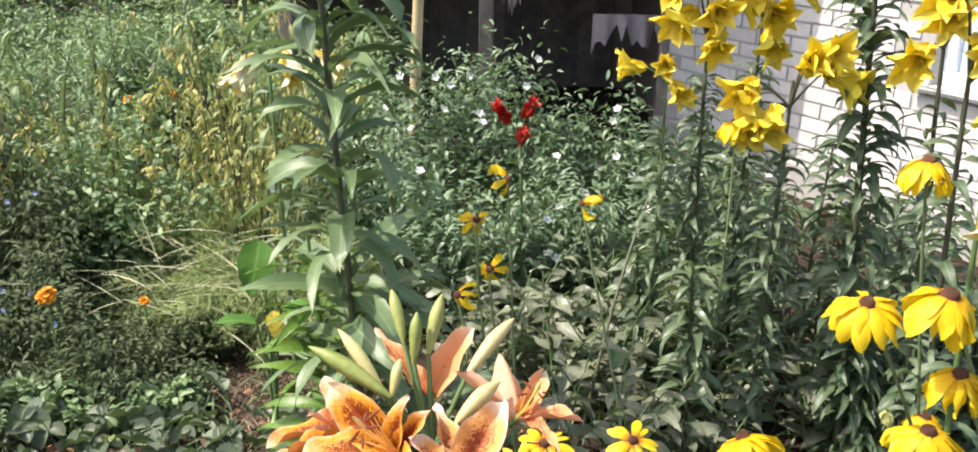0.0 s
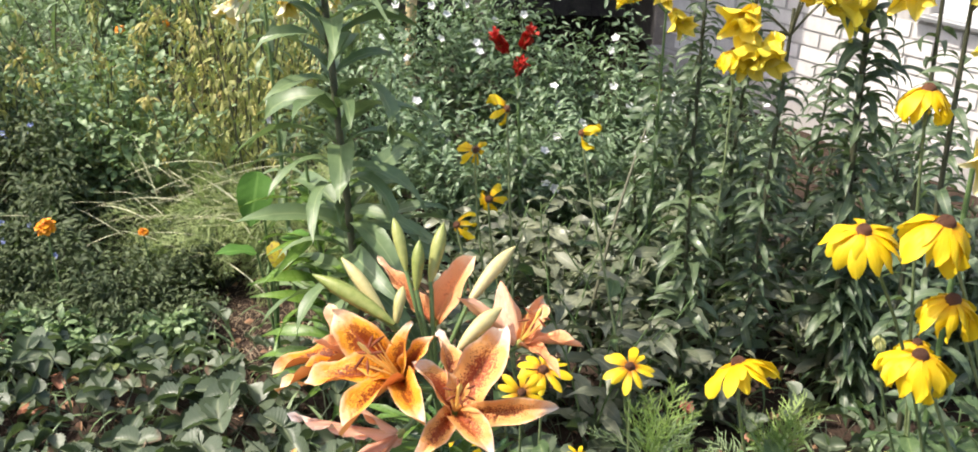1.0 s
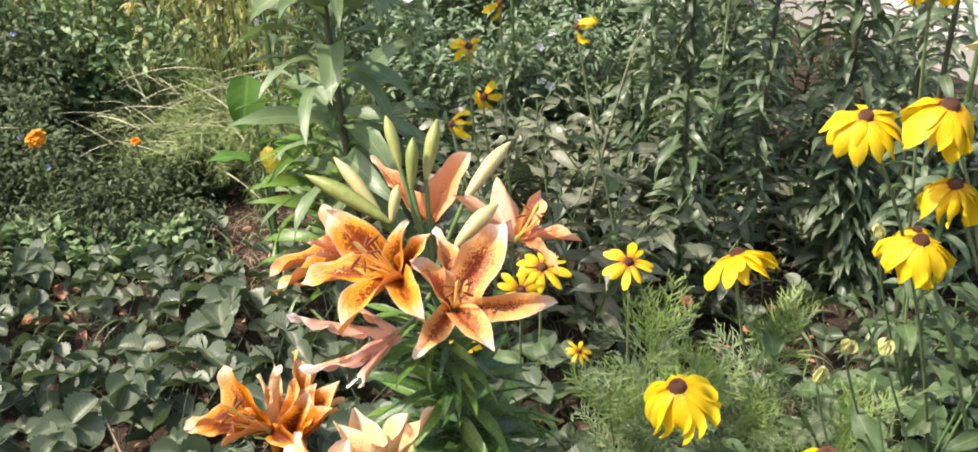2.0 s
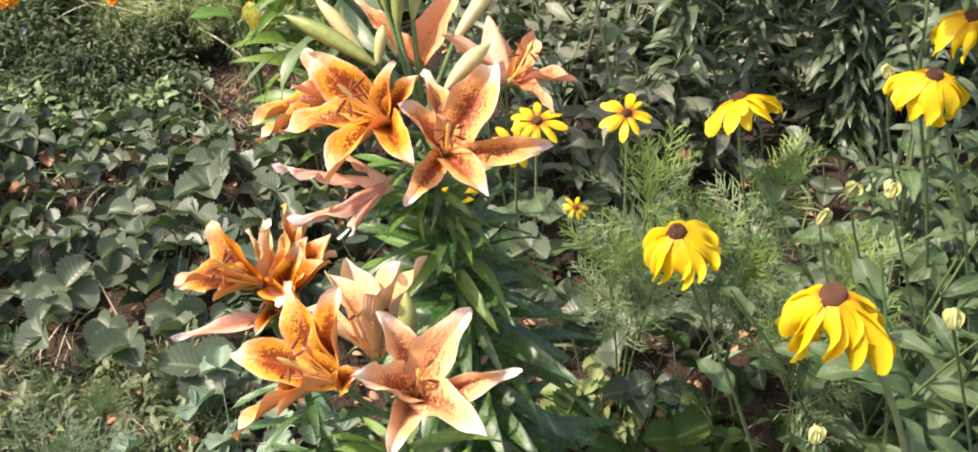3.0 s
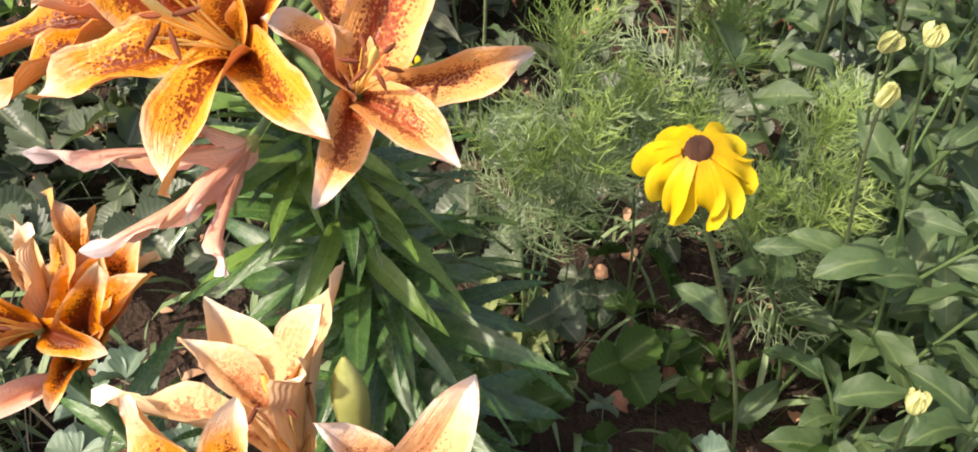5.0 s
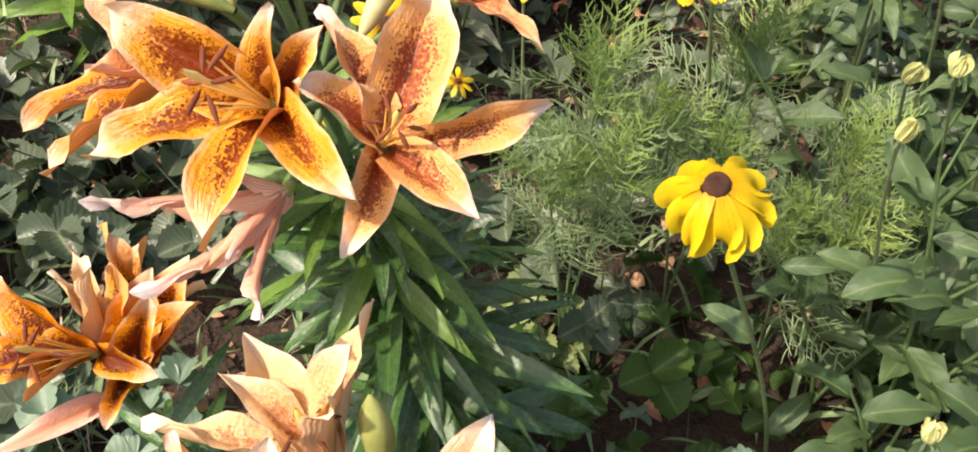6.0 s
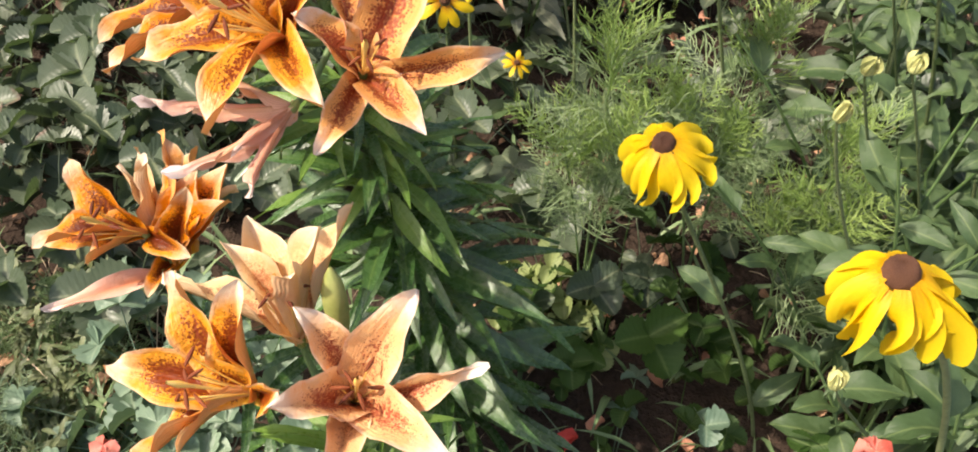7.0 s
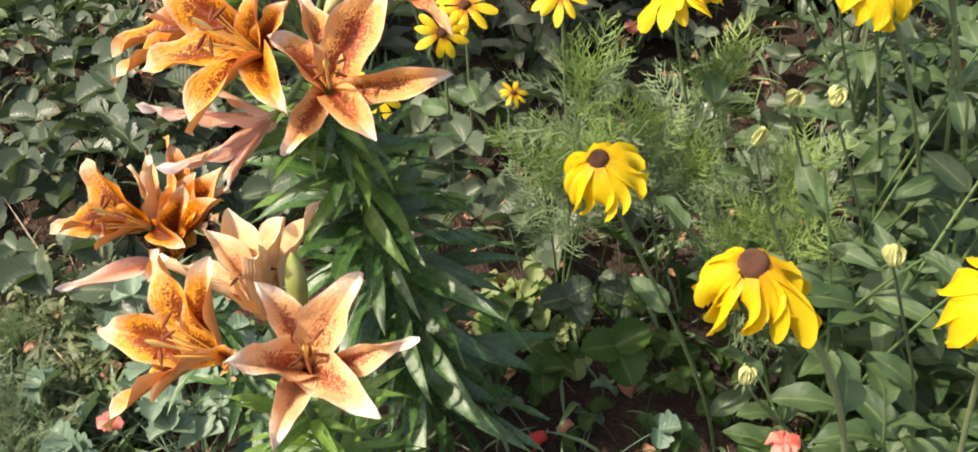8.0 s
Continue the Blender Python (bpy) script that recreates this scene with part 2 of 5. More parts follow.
M["amber"] = tepal_paint("amber tepal", (0.86, 0.42, 0.012), (0.84, 0.32, 0.006), (0.98, 0.86, 0.60), (0.12, 0.010, 0.004), 0.50, 0.30, 0.55)
M["light_peach"] = tepal_paint("light peach tepal", (0.78, 0.32, 0.07), (0.92, 0.55, 0.25), (0.98, 0.90, 0.77), (0.38, 0.04, 0.02), 0.27, 0.28, 0.18)
M["light_peach_back"] = tepal_back("tepal back, light peach", (0.95, 0.67, 0.46), (0.88, 0.58, 0.32))
M["orange_back"] = tepal_back("tepal back, orange", (0.93, 0.53, 0.20), (0.84, 0.48, 0.16))
M["peach_back"] = tepal_back("tepal back, peach", (0.95, 0.65, 0.44), (0.88, 0.56, 0.30))
M["blush"] = tepal_paint("blush tepal", (0.72, 0.26, 0.08), (0.92, 0.45, 0.19), (0.97, 0.78, 0.55), (0.34, 0.04, 0.02), 0.16, 0.28, 0.35)
M["blush_back"] = tepal_back("tepal back, blush", (0.95, 0.62, 0.42), (0.86, 0.52, 0.30))
M["amber_back"] = tepal_back("tepal back, amber", (0.90, 0.48, 0.15), (0.80, 0.44, 0.13))
M["pale_back"] = tepal_back("tepal back, pale", (0.93, 0.70, 0.42), (0.86, 0.60, 0.28))
M["pale"] = tepal_paint("pale peach tepal", (0.86, 0.54, 0.18), (0.91, 0.64, 0.32), (0.97, 0.88, 0.68), (0.50, 0.16, 0.06), 0.16, 0.3, 0.25)
M["pink"] = tepal_paint("pink backed tepal", (0.88, 0.50, 0.26), (0.92, 0.55, 0.40), (1.0, 0.92, 0.87), (0.55, 0.12, 0.08), 0.0, 0.30, 0.5)
M["yellow_lily"] = tepal_paint("yellow tepal", (0.88, 0.62, 0.015), (0.95, 0.80, 0.07), (0.97, 0.88, 0.26), (0.55, 0.30, 0.02), 0.0, 0.50, 0.02)
M["cream_lily"] = tepal_paint("cream tepal", (0.88, 0.62, 0.03), (0.90, 0.74, 0.12), (0.92, 0.86, 0.50), (0.6, 0.4, 0.1), 0.0, 0.42, 0.08)
M["cream_lily_back"] = tepal_back("tepal back, cream", (0.92, 0.88, 0.62), (0.84, 0.84, 0.46), (0.97, 0.94, 0.85))
M["yellow_lily_back"] = tepal_back("tepal back, yellow", (0.95, 0.82, 0.07), (0.88, 0.78, 0.10), (0.97, 0.90, 0.8))
M["red_lily"] = tepal_paint("red tepal", (0.36, 0.015, 0.01), (0.50, 0.022, 0.015), (0.62, 0.06, 0.04), (0.25, 0.01, 0.01), 0.0, 0.2)
M["ray"] = ray_paint("yellow ray", (0.66, 0.31, 0.005), (0.76, 0.52, 0.006), (0.82, 0.64, 0.025))
M["ray_dark"] = ray_paint("yellow ray with brown root", (0.38, 0.06, 0.01), (0.78, 0.52, 0.01), (0.84, 0.64, 0.03))
M["disc"] = plain("brown disc", (0.12, 0.045, 0.022), (0.42, 0.18, 0.09), 0.85, 90.0, 0.010, 1.0)
M["bud"] = plain("green bud", (0.18, 0.24, 0.05), (0.44, 0.44, 0.15), 0.42, 14.0, 0.0006, 0.3, 0.1)
M["bud_pale"] = plain("pale bud", (0.42, 0.40, 0.15), (0.70, 0.60, 0.30), 0.45, 14.0, 0.0006, 0.3, 0.15)
M["bud_yellow"] = plain("yellow green bud", (0.36, 0.40, 0.14), (0.72, 0.69, 0.30), 0.55, 90.0, 0.001, 0.4, 0.1)
M["filament"] = plain("pale filament", (0.80, 0.50, 0.10), (0.92, 0.70, 0.25), 0.4, 6.0, 0.0004)
M["anther"] = plain("brown anther", (0.10, 0.02, 0.008), (0.24, 0.06, 0.015), 0.8, 200.0, 0.0006)
M["pollen"] = plain("yellow anther", (0.62, 0.36, 0.03), (0.80, 0.52, 0.06), 0.8, 200.0, 0.0006)
M["marigold"] = plain("orange marigold", (0.70, 0.20, 0.005), (0.90, 0.38, 0.01), 0.55, 120.0, 0.001)
M["white_petal"] = plain("white petal", (0.72, 0.72, 0.70), (0.88, 0.88, 0.86), 0.5, 60.0, 0.0008, 0.3, 0.25, island=True)
M["blue_petal"] = plain("small blue flower", (0.20, 0.24, 0.50), (0.42, 0.48, 0.72), 0.5, 60.0, 0.0008, 0.3, 0.2, island=True)
M["coral"] = plain("coral petal", (0.74, 0.13, 0.08), (0.88, 0.36, 0.28), 0.5, 50.0, 0.001, 0.4, 0.3)
M["berry"] = plain("red fruit", (0.42, 0.02, 0.015), (0.65, 0.06, 0.04), 0.35, 260.0, 0.0012)
M["pod"] = plain("grey green pod", (0.22, 0.28, 0.18), (0.38, 0.42, 0.28), 0.55, 80.0, 0.0006)
M["soil"] = plain("dark garden soil", (0.016, 0.011, 0.008), (0.070, 0.047, 0.034), 0.95, 7.0, 0.03, 1.0, 0.0, 14.0, 0.0, 0.15)
M["straw"] = plain("straw and chips", (0.26, 0.18, 0.11), (0.60, 0.47, 0.32), 0.8, 60.0, 0.001, 0.4, island=True)
M["pale_stalk"] = plain("pale dry stalk", (0.30, 0.30, 0.17), (0.58, 0.57, 0.38), 0.7, 50.0, 0.001, 0.4, island=True)
M["brick"] = plain("white silicate brick", (0.55, 0.53, 0.51), (0.74, 0.72, 0.70), 0.85, 22.0, 0.004, 0.6)
M["mortar"] = plain("grey mortar", (0.36, 0.35, 0.33), (0.50, 0.48, 0.46), 0.95, 40.0, 0.004, 0.8)
M["plaster"] = plain("grey plinth plaster", (0.28, 0.27, 0.26), (0.42, 0.40, 0.38), 0.9, 10.0, 0.006, 0.6)
M["old_wood"] = plain("weathered dark wood", (0.12, 0.10, 0.085), (0.30, 0.25, 0.21), 0.8, 14.0, 0.002, 0.6)
M["pole_wood"] = plain("pale peeled pole", (0.36, 0.27, 0.13), (0.56, 0.45, 0.25), 0.7, 25.0, 0.002, 0.5)
M["white_paint"] = plain("white painted frame", (0.72, 0.73, 0.74), (0.84, 0.85, 0.86), 0.5, 20.0, 0.001, 0.3)
M["cloth"] = plain("hanging pale cloth", (0.36, 0.29, 0.29), (0.58, 0.48, 0.48), 0.9, 12.0, 0.004, 0.5, 0.1)
M["sheet_metal"] = plain("grey sheet metal", (0.28, 0.29, 0.30), (0.42, 0.43, 0.44), 0.45, 12.0, 0.001, 0.3, 0.0, 8.0, 0.8)


def glass_paint():
    k = Nodes("window glass")
    return k.done((0.45, 0.56, 0.66), 0.08, k.bump(k.noise(3.0), 0.05, 0.01), 0.0, 0.0, 0.8)


M["glass"] = glass_paint()


# ---- shapes: every sheet and tube is (points, four-cornered faces, uv) ----
def join(shapes):
    v, f, uv, n = [], [], [], 0
    for a, b, c in shapes:
        v.append(a), f.append(b + n), uv.append(c)
        n += len(a)
    return np.concatenate(v), np.concatenate(f), np.concatenate(uv)


def grid_faces(rows, cols, closed=False):
    i = np.arange(rows - 1)[:, None] * cols
    j = np.arange(cols if closed else cols - 1)[None, :]
    k = (j + 1) % cols
    return np.stack([i + j, i + k, i + cols + k, i + cols + j], -1).reshape(-1, 4)


def unit(a):
    return a / np.maximum(np.linalg.norm(a, axis=-1, keepdims=True), 1e-9)


def blade(line, up, half, cols=3, cup=0.0, wave=0.0, waves=3.0, phase=0.0, groove=0.0):
    """A thin sheet along a line of points: up is its face's side, half its half width at each point, cup how far the margins rise."""
    line, half = np.asarray(line, float), np.asarray(half, float)
    n = len(line)
    along = unit(np.gradient(line, axis=0))
    side = unit(np.cross(along, np.broadcast_to(up, line.shape)))
    face = np.cross(side, along)
    c = np.linspace(-1, 1, cols)
    s = np.linspace(0, 1, n)
    rise = cup * np.abs(c)[None, :] ** 1.4 * half[:, None] + wave * np.sin(s * waves * 6.283 + phase)[:, None] * (c * np.abs(c))[None, :]
    rise = rise - groove * np.exp(-(c / 0.22) ** 2)[None, :] * half[:, None]
    v = line[:, None, :] + side[:, None, :] * (c[None, :] * half[:, None])[..., None] + face[:, None, :] * rise[..., None]
    uv = np.stack(np.broadcast_arrays((c[None, :] + 1) / 2, s[:, None]), -1)
    return v.reshape(-1, 3), grid_faces(n, cols), uv.reshape(-1, 2)


def tube(line, radius, sides=6):
    line = np.asarray(line, float)
    n = len(line)
    radius = np.broadcast_to(np.asarray(radius, float), (n,))
    along = unit(np.gradient(line, axis=0))
    ref = np.array([0.31, 0.95, 0.05]) if abs(along[:, 2]).mean() > 0.7 else np.array([0.02, 0.05, 1.0])
    a = unit(np.cross(along, ref))
    b = np.cross(along, a)
    t = np.arange(sides) * 2 * math.pi / sides
    v = line[:, None, :] + (a[:, None, :] * np.cos(t)[None, :, None] + b[:, None, :] * np.sin(t)[None, :, None]) * radius[:, None, None]
    uv = np.stack(np.broadcast_arrays((np.arange(sides) / sides)[None, :], np.linspace(0, 1, n)[:, None]), -1)
    return v.reshape(-1, 3), grid_faces(n, sides, True), uv.reshape(-1, 2)


def bend(points, n=10):
    """A smooth line through a few control points (Bezier)."""
    p = [np.asarray(q, float) for q in points]
    s = np.linspace(0, 1, n)[:, None]
    k = len(p) - 1
    return sum(math.comb(k, i) * (1 - s) ** (k - i) * s ** i * p[i] for i in range(k + 1))


def moved(shape, m):
    m = np.array(m)
    return shape[0] @ m[:3, :3].T + m[:3, 3], shape[1], shape[2]


def arch(length, lift, fall, n=8):
    """A line that leaves the origin along +y at lift degrees and bends down by fall degrees, as a stalk or leaf does."""
    s = np.linspace(0, 1, n)
    a = np.radians(lift - fall * s)
    step = np.stack([np.zeros(n), np.cos(a), np.sin(a)], -1) * length / (n - 1)
    return np.concatenate([np.zeros((1, 3)), np.cumsum((step[1:] + step[:-1]) / 2, 0)])


def lance(n, width, power=0.85, tip=1.0):
    s = np.linspace(0, 1, n)
    return np.maximum(width * np.sin(math.pi * s ** power) ** tip, 0.0006)


def mesh_of(name, shape, material, smooth=True):
    v, f, uv = shape
    me = bpy.data.meshes.new(name)
    me.vertices.add(len(v))
    me.vertices.foreach_set("co", np.ascontiguousarray(v, np.float32).ravel())
    me.loops.add(f.size)
    me.loops.foreach_set("vertex_index", np.ascontiguousarray(f, np.int32).ravel())
    me.polygons.add(len(f))
    me.polygons.foreach_set("loop_start", np.arange(len(f), dtype=np.int32) * 4)
    layer = me.uv_layers.new(name="UVMap")
    layer.data.foreach_set("uv", np.ascontiguousarray(uv[f.ravel()], np.float32).ravel())
    me.polygons.foreach_set("use_smooth", np.full(len(f), smooth))
    me.update(calc_edges=True)
    me.materials.append(material)
    return me


def part(name, shape, material, parent=None, label="", m=None):
    """Links a shape, or a mesh that others share, as one object under a thing or a part."""
    ob = new(name, shape if isinstance(shape, bpy.types.Mesh) else mesh_of(name, shape, material))
    ob.parent = parent
    if m is not None:
        ob.matrix_basis = m
    if label:
        ob["label"] = label
    return ob


def thing(name, at, label, category, group="", kind=""):
    ob = new(name)
    ob.empty_display_size = 0.05
    ob.matrix_basis = at if isinstance(at, Matrix) else Matrix.Translation(at)
    return tagged(ob, label, category, group, kind)


def aim(at, az, el, roll=0.0, size=1.0, up=None):
    """The pose of a leaf or petal whose +y points to (az, el) in degrees, its face +z as far up (or along up) as it can."""
    y = Vector((math.cos(radians(el)) * math.cos(radians(az)), math.cos(radians(el)) * math.sin(radians(az)), math.sin(radians(el))))
    z = Vector((0, 0, 1)) if up is None else Vector(up)
    x = y.cross(z)
    x = x.normalized() if x.length > 1e-4 else Vector((1, 0, 0))
    z = x.cross(y)
    turn = Matrix((x, y, z)).transposed().to_4x4()
    return Matrix.Translation(at) @ turn @ Matrix.Rotation(radians(roll), 4, "Y") @ Matrix.Scale(size, 4)


def scatter(templates, spots, az, el, size, roll=None, seed=0):
    """Many small leaves as one shape: each a template turned to (az, el) at its spot."""
    r = np.random.RandomState(seed)
    n = len(spots)
    az, el = np.radians(np.broadcast_to(az, (n,))), np.radians(np.broadcast_to(el, (n,)))
    size = np.broadcast_to(size, (n,))
    y = np.stack([np.cos(el) * np.cos(az), np.cos(el) * np.sin(az), np.sin(el)], -1)
    x = unit(np.cross(y, np.array([0.013, 0.007, 1.0])))
    z = np.cross(x, y)
    if roll is not None:
        q = np.radians(roll)[:, None]
        x, z = x * np.cos(q) - z * np.sin(q), z * np.cos(q) + x * np.sin(q)
    pick = r.randint(len(templates), size=n)
    out = []
    for i, (v, f, uv) in enumerate(templates):
        k = np.nonzero(pick == i)[0]
        if not len(k):
            continue
        w = (v[None, :, 0, None] * x[k][:, None] + v[None, :, 1, None] * y[k][:, None] + v[None, :, 2, None] * z[k][:, None]) * size[k][:, None, None] + spots[k][:, None]
        out.append((w.reshape(-1, 3), (f[None] + (np.arange(len(k)) * len(v))[:, None, None]).reshape(-1, 4), np.tile(uv, (len(k), 1))))
    return join(out)


def leaf_shape(length, width, lift, fall, n=7, cols=3, cup=0.25, power=0.85, tip=1.0, wave=0.0, phase=0.0):
    return blade(arch(length, lift, fall, n), (0, 0, 1), lance(n, width / 2, power, tip), cols, cup, wave, 2.0, phase)


def box(x0, x1, y0, y1, z0, z1):
    v = np.array([(x, y, z) for z in (z0, z1) for x, y in ((x0, y0), (x1, y0), (x1, y1), (x0, y1))], float)
    f = np.array([(3, 2, 1, 0), (4, 5, 6, 7), (0, 1, 5, 4), (1, 2, 6, 5), (2, 3, 7, 6), (3, 0, 4, 7)])
    return v, f, v[:, [0, 2]]


def slab(x0, x1, y0, y1, z0, z1, material, name, edge=0.004):
    """A bevelled block as a mesh."""
    bm = bmesh.new()
    bmesh.ops.create_cube(bm, size=1.0, matrix=Matrix.Translation(((x0 + x1) / 2, (y0 + y1) / 2, (z0 + z1) / 2)) @ Matrix.Diagonal((x1 - x0, y1 - y0, z1 - z0, 1)))
    bmesh.ops.bevel(bm, geom=bm.edges[:], offset=edge, segments=1, affect="EDGES")
    me = bpy.data.meshes.new(name)
    bm.to_mesh(me)
    bm.free()
    me.materials.append(material)
    return me


# ---- ground ----
def ground_height(x, y):
    near = math.exp(-((x / 6.0) ** 2 + ((y - 2.0) / 6.0) ** 2))
    p = Vector((x, y, 0.0))
    return near * (0.035 * noise.noise(p * 2.3) + 0.016 * noise.noise(p * 9.0) + 0.007 * noise.noise(p * 31.0)) - 0.01


def build_ground():
    s = np.linspace(-1, 1, 231)
    g = 1.9 * np.sinh(s * 5.8) / math.sinh(5.8) * 150 + 2.6 * s
    xs, ys = g, g + 1.6
    v = np.array([(x, y, ground_height(x, y)) for y in ys for x in xs])
    ob = part("ground", (v, grid_faces(len(ys), len(xs)), v[:, :2]), M["soil"])
    tagged(ob, "dark crumbly garden soil between the flower beds", "soil", "", "structure")


build_ground()

# ---- shared leaves and petals ----
def variants(count, build, name, material):
    return [mesh_of(name, build(i, random.Random(100 + i)), material) for i in range(count)]


def lily_leaf(i, r, length=1.0, width=0.125, fall=60):
    return leaf_shape(length, width * r.uniform(0.85, 1.2), 10 + fall * 0.1, fall * r.uniform(0.5, 1.3), 8, 3, 0.35, 0.8, 0.9, 0.02 * r.random(), r.random() * 6)


LILY = variants(6, lily_leaf, "leaf", M["lily_leaf"])
LILY_YOUNG = variants(5, lily_leaf, "leaf", M["lily_leaf_young"])
TALL = variants(6, lambda i, r: lily_leaf(i, r, 1.0, 0.145, 115), "leaf", M["tall_leaf"])
BRUSH = variants(6, lambda i, r: lily_leaf(i, r, 1.0, 0.175, 130), "leaf", M["brush_leaf"])

BRUSH_FORM = [lily_leaf(i, random.Random(100 + i), 1.0, 0.17, 120) for i in range(6)]


def leaflet(length, width, teeth, r, pleat=0.006, notch=0.07):
    """A toothed, pleated leaflet of strawberry kind, base at the origin along +y."""
    n = teeth * (5 if notch > 0.1 else 2) + 1
    s = np.linspace(0, 1, n)
    half = width / 2 * np.sin(math.pi * np.clip(s * 0.93 + 0.05, 0, 1) ** 0.92) ** 0.62
    half = half * (1 - notch + 2 * notch * np.abs(np.sin(math.pi * teeth * s)) if notch > 0.1 else 1 + notch * np.where(np.arange(n) % 2, 1, -1))
    half[0], half[-1] = 0.002, 0.002
    line = arch(length, 12, r.uniform(10, 40), n)
    v, f, uv = blade(line, (0, 0, 1), half, 5, r.uniform(0.45, 1.05))
    v = v.copy()
    if notch < 0.1:
        v[:, 2] += np.where((np.arange(len(v)) // 5) % 2, pleat, -pleat) * length * np.abs(uv[:, 0] - 0.5) * 2
    return v, f, uv


def trifoliate(i, r, stalk=0.12, size=0.05, narrow=0.96, teeth=7, notch=0.07):
    """A strawberry leaf: hairy stalk that rises along +z, three leaflets at its end."""
    lean = r.uniform(0.15, 0.45)
    top = Vector((0, stalk * lean, stalk))
    shapes = [tube(bend([(0, 0, 0), (0, stalk * lean * 0.2, stalk * 0.6), top], 6), [0.0016, 0.0014, 0.0013, 0.0012, 0.0012, 0.0010], 4)]
    for turn, scale in ((0, 1.0), (100, 0.9), (-100, 0.9)):
        m = Matrix.Translation(top) @ Matrix.Rotation(radians(turn + r.uniform(-12, 12)), 4, "Z") @ Matrix.Rotation(radians(r.uniform(-30, 24)), 4, "X")
        shapes.append(moved(leaflet(size * scale, size * narrow * scale * r.uniform(0.95, 1.12), teeth, r, 0.006, notch), m))
    return join(shapes)


STRAW = [mesh_of("leaf", trifoliate(i, random.Random(i), 0.075 + 0.022 * i, 0.041 + 0.005 * (i % 4)), M["strawberry"]) for i in range(7)]
STRAW_SHADED = [mesh_of("leaf", trifoliate(i, random.Random(i), 0.075 + 0.022 * i, 0.038 + 0.005 * (i % 4)), M["shaded_strawberry"]) for i in range(5)]
STRAW_RED = [mesh_of("leaf", trifoliate(i, random.Random(40 + i), 0.05, 0.036), M["red_leaf"]) for i in range(2)]
COLUMB = [mesh_of("leaf", trifoliate(i, random.Random(60 + i), 0.15 + 0.03 * i, 0.036, 1.08, 3, 0.13), M["columbine"]) for i in range(4)]
LIME = [mesh_of("leaf", trifoliate(i, random.Random(80 + i), 0.06 + 0.02 * i, 0.034, 0.9), M["lime_leaf"]) for i in range(2)]
RUD_LEAF = variants(6, lambda i, r: leaf_shape(1.0, 0.40 * r.uniform(0.7, 1.15), 20, r.uniform(20, 90), 9, 5, 0.35, 0.78, 0.85, 0.05, r.random() * 6), "leaf", M["rud_leaf"])
SAGE_LEAF = variants(8, lambda i, r: leaf_shape(1.0, 0.34 * r.uniform(0.7, 1.2), 15, r.uniform(20, 100), 7, 3, 0.35, 0.8, 0.9, 0.04, r.random() * 6), "leaf", M["sage_leaf"])


def ray_petal(i, r, fall, lift=8, wide=1.0, blunt=False):
    n, full, close = (12, 0.76, 0.29) if blunt else (8, 0.62, 0.40)
    s = np.linspace(0, 1, n)
    half = 0.19 * wide * r.uniform(0.85, 1.15) * np.clip(0.45 + 1.1 * s, 0, 1) * np.sqrt(np.clip(1 - ((s - full) / close).clip(0) ** 2, 0.0, 1)) + 0.012
    tilt = r.uniform(-0.6, 0.6) / wide ** 2 * s
    v, f, uv = blade(arch(1.0, lift, fall * r.uniform(0.75, 1.25), n), np.stack([np.sin(tilt), 0 * s, np.cos(tilt)], -1), half, 7, -0.12 if blunt else -0.34 + 0.3 * r.random(), 0.02, 1.5, r.random() * 6)
    if blunt:
        v[-7:] += (v[-7:] - v[-14:-7]) * np.array([-0.5, 0.0, 0.3, -0.3, 0.3, 0.0, -0.5])[:, None] * r.uniform(0.5, 1.2)
        return v, f, uv
    v[-14:-7] = v[-14:-7] * 0.5 + v[-7:] * 0.5
    v[-7:] += (v[-7:] - v[-21:-14]) * np.array([-0.16, -0.04, 0.02, -0.13, 0.04, -0.03, -0.18])[:, None] * r.uniform(0.6, 2.2)
    return v, f, uv


RAYS = {}
for fall, lift in ((45, 4), (85, -4), (120, -16), (140, -26), (150, -36)):
    RAYS[fall] = [mesh_of("petal", ray_petal(i, random.Random(fall + i), {45: 36, 85: 62, 120: 86, 140: 78, 150: 78}[fall], lift, {140: 0.98, 150: 0.84}.get(fall, 1.0), fall >= 140), M["ray"]) for i in range(4)]
RAYS_BUD = [mesh_of("petal", ray_petal(i, random.Random(i), -85, 0), M["bud_yellow"]) for i in range(3)]
RAYS_DARK = [mesh_of("petal", ray_petal(i, random.Random(7 + i), 40), M["ray_dark"]) for i in range(3)]


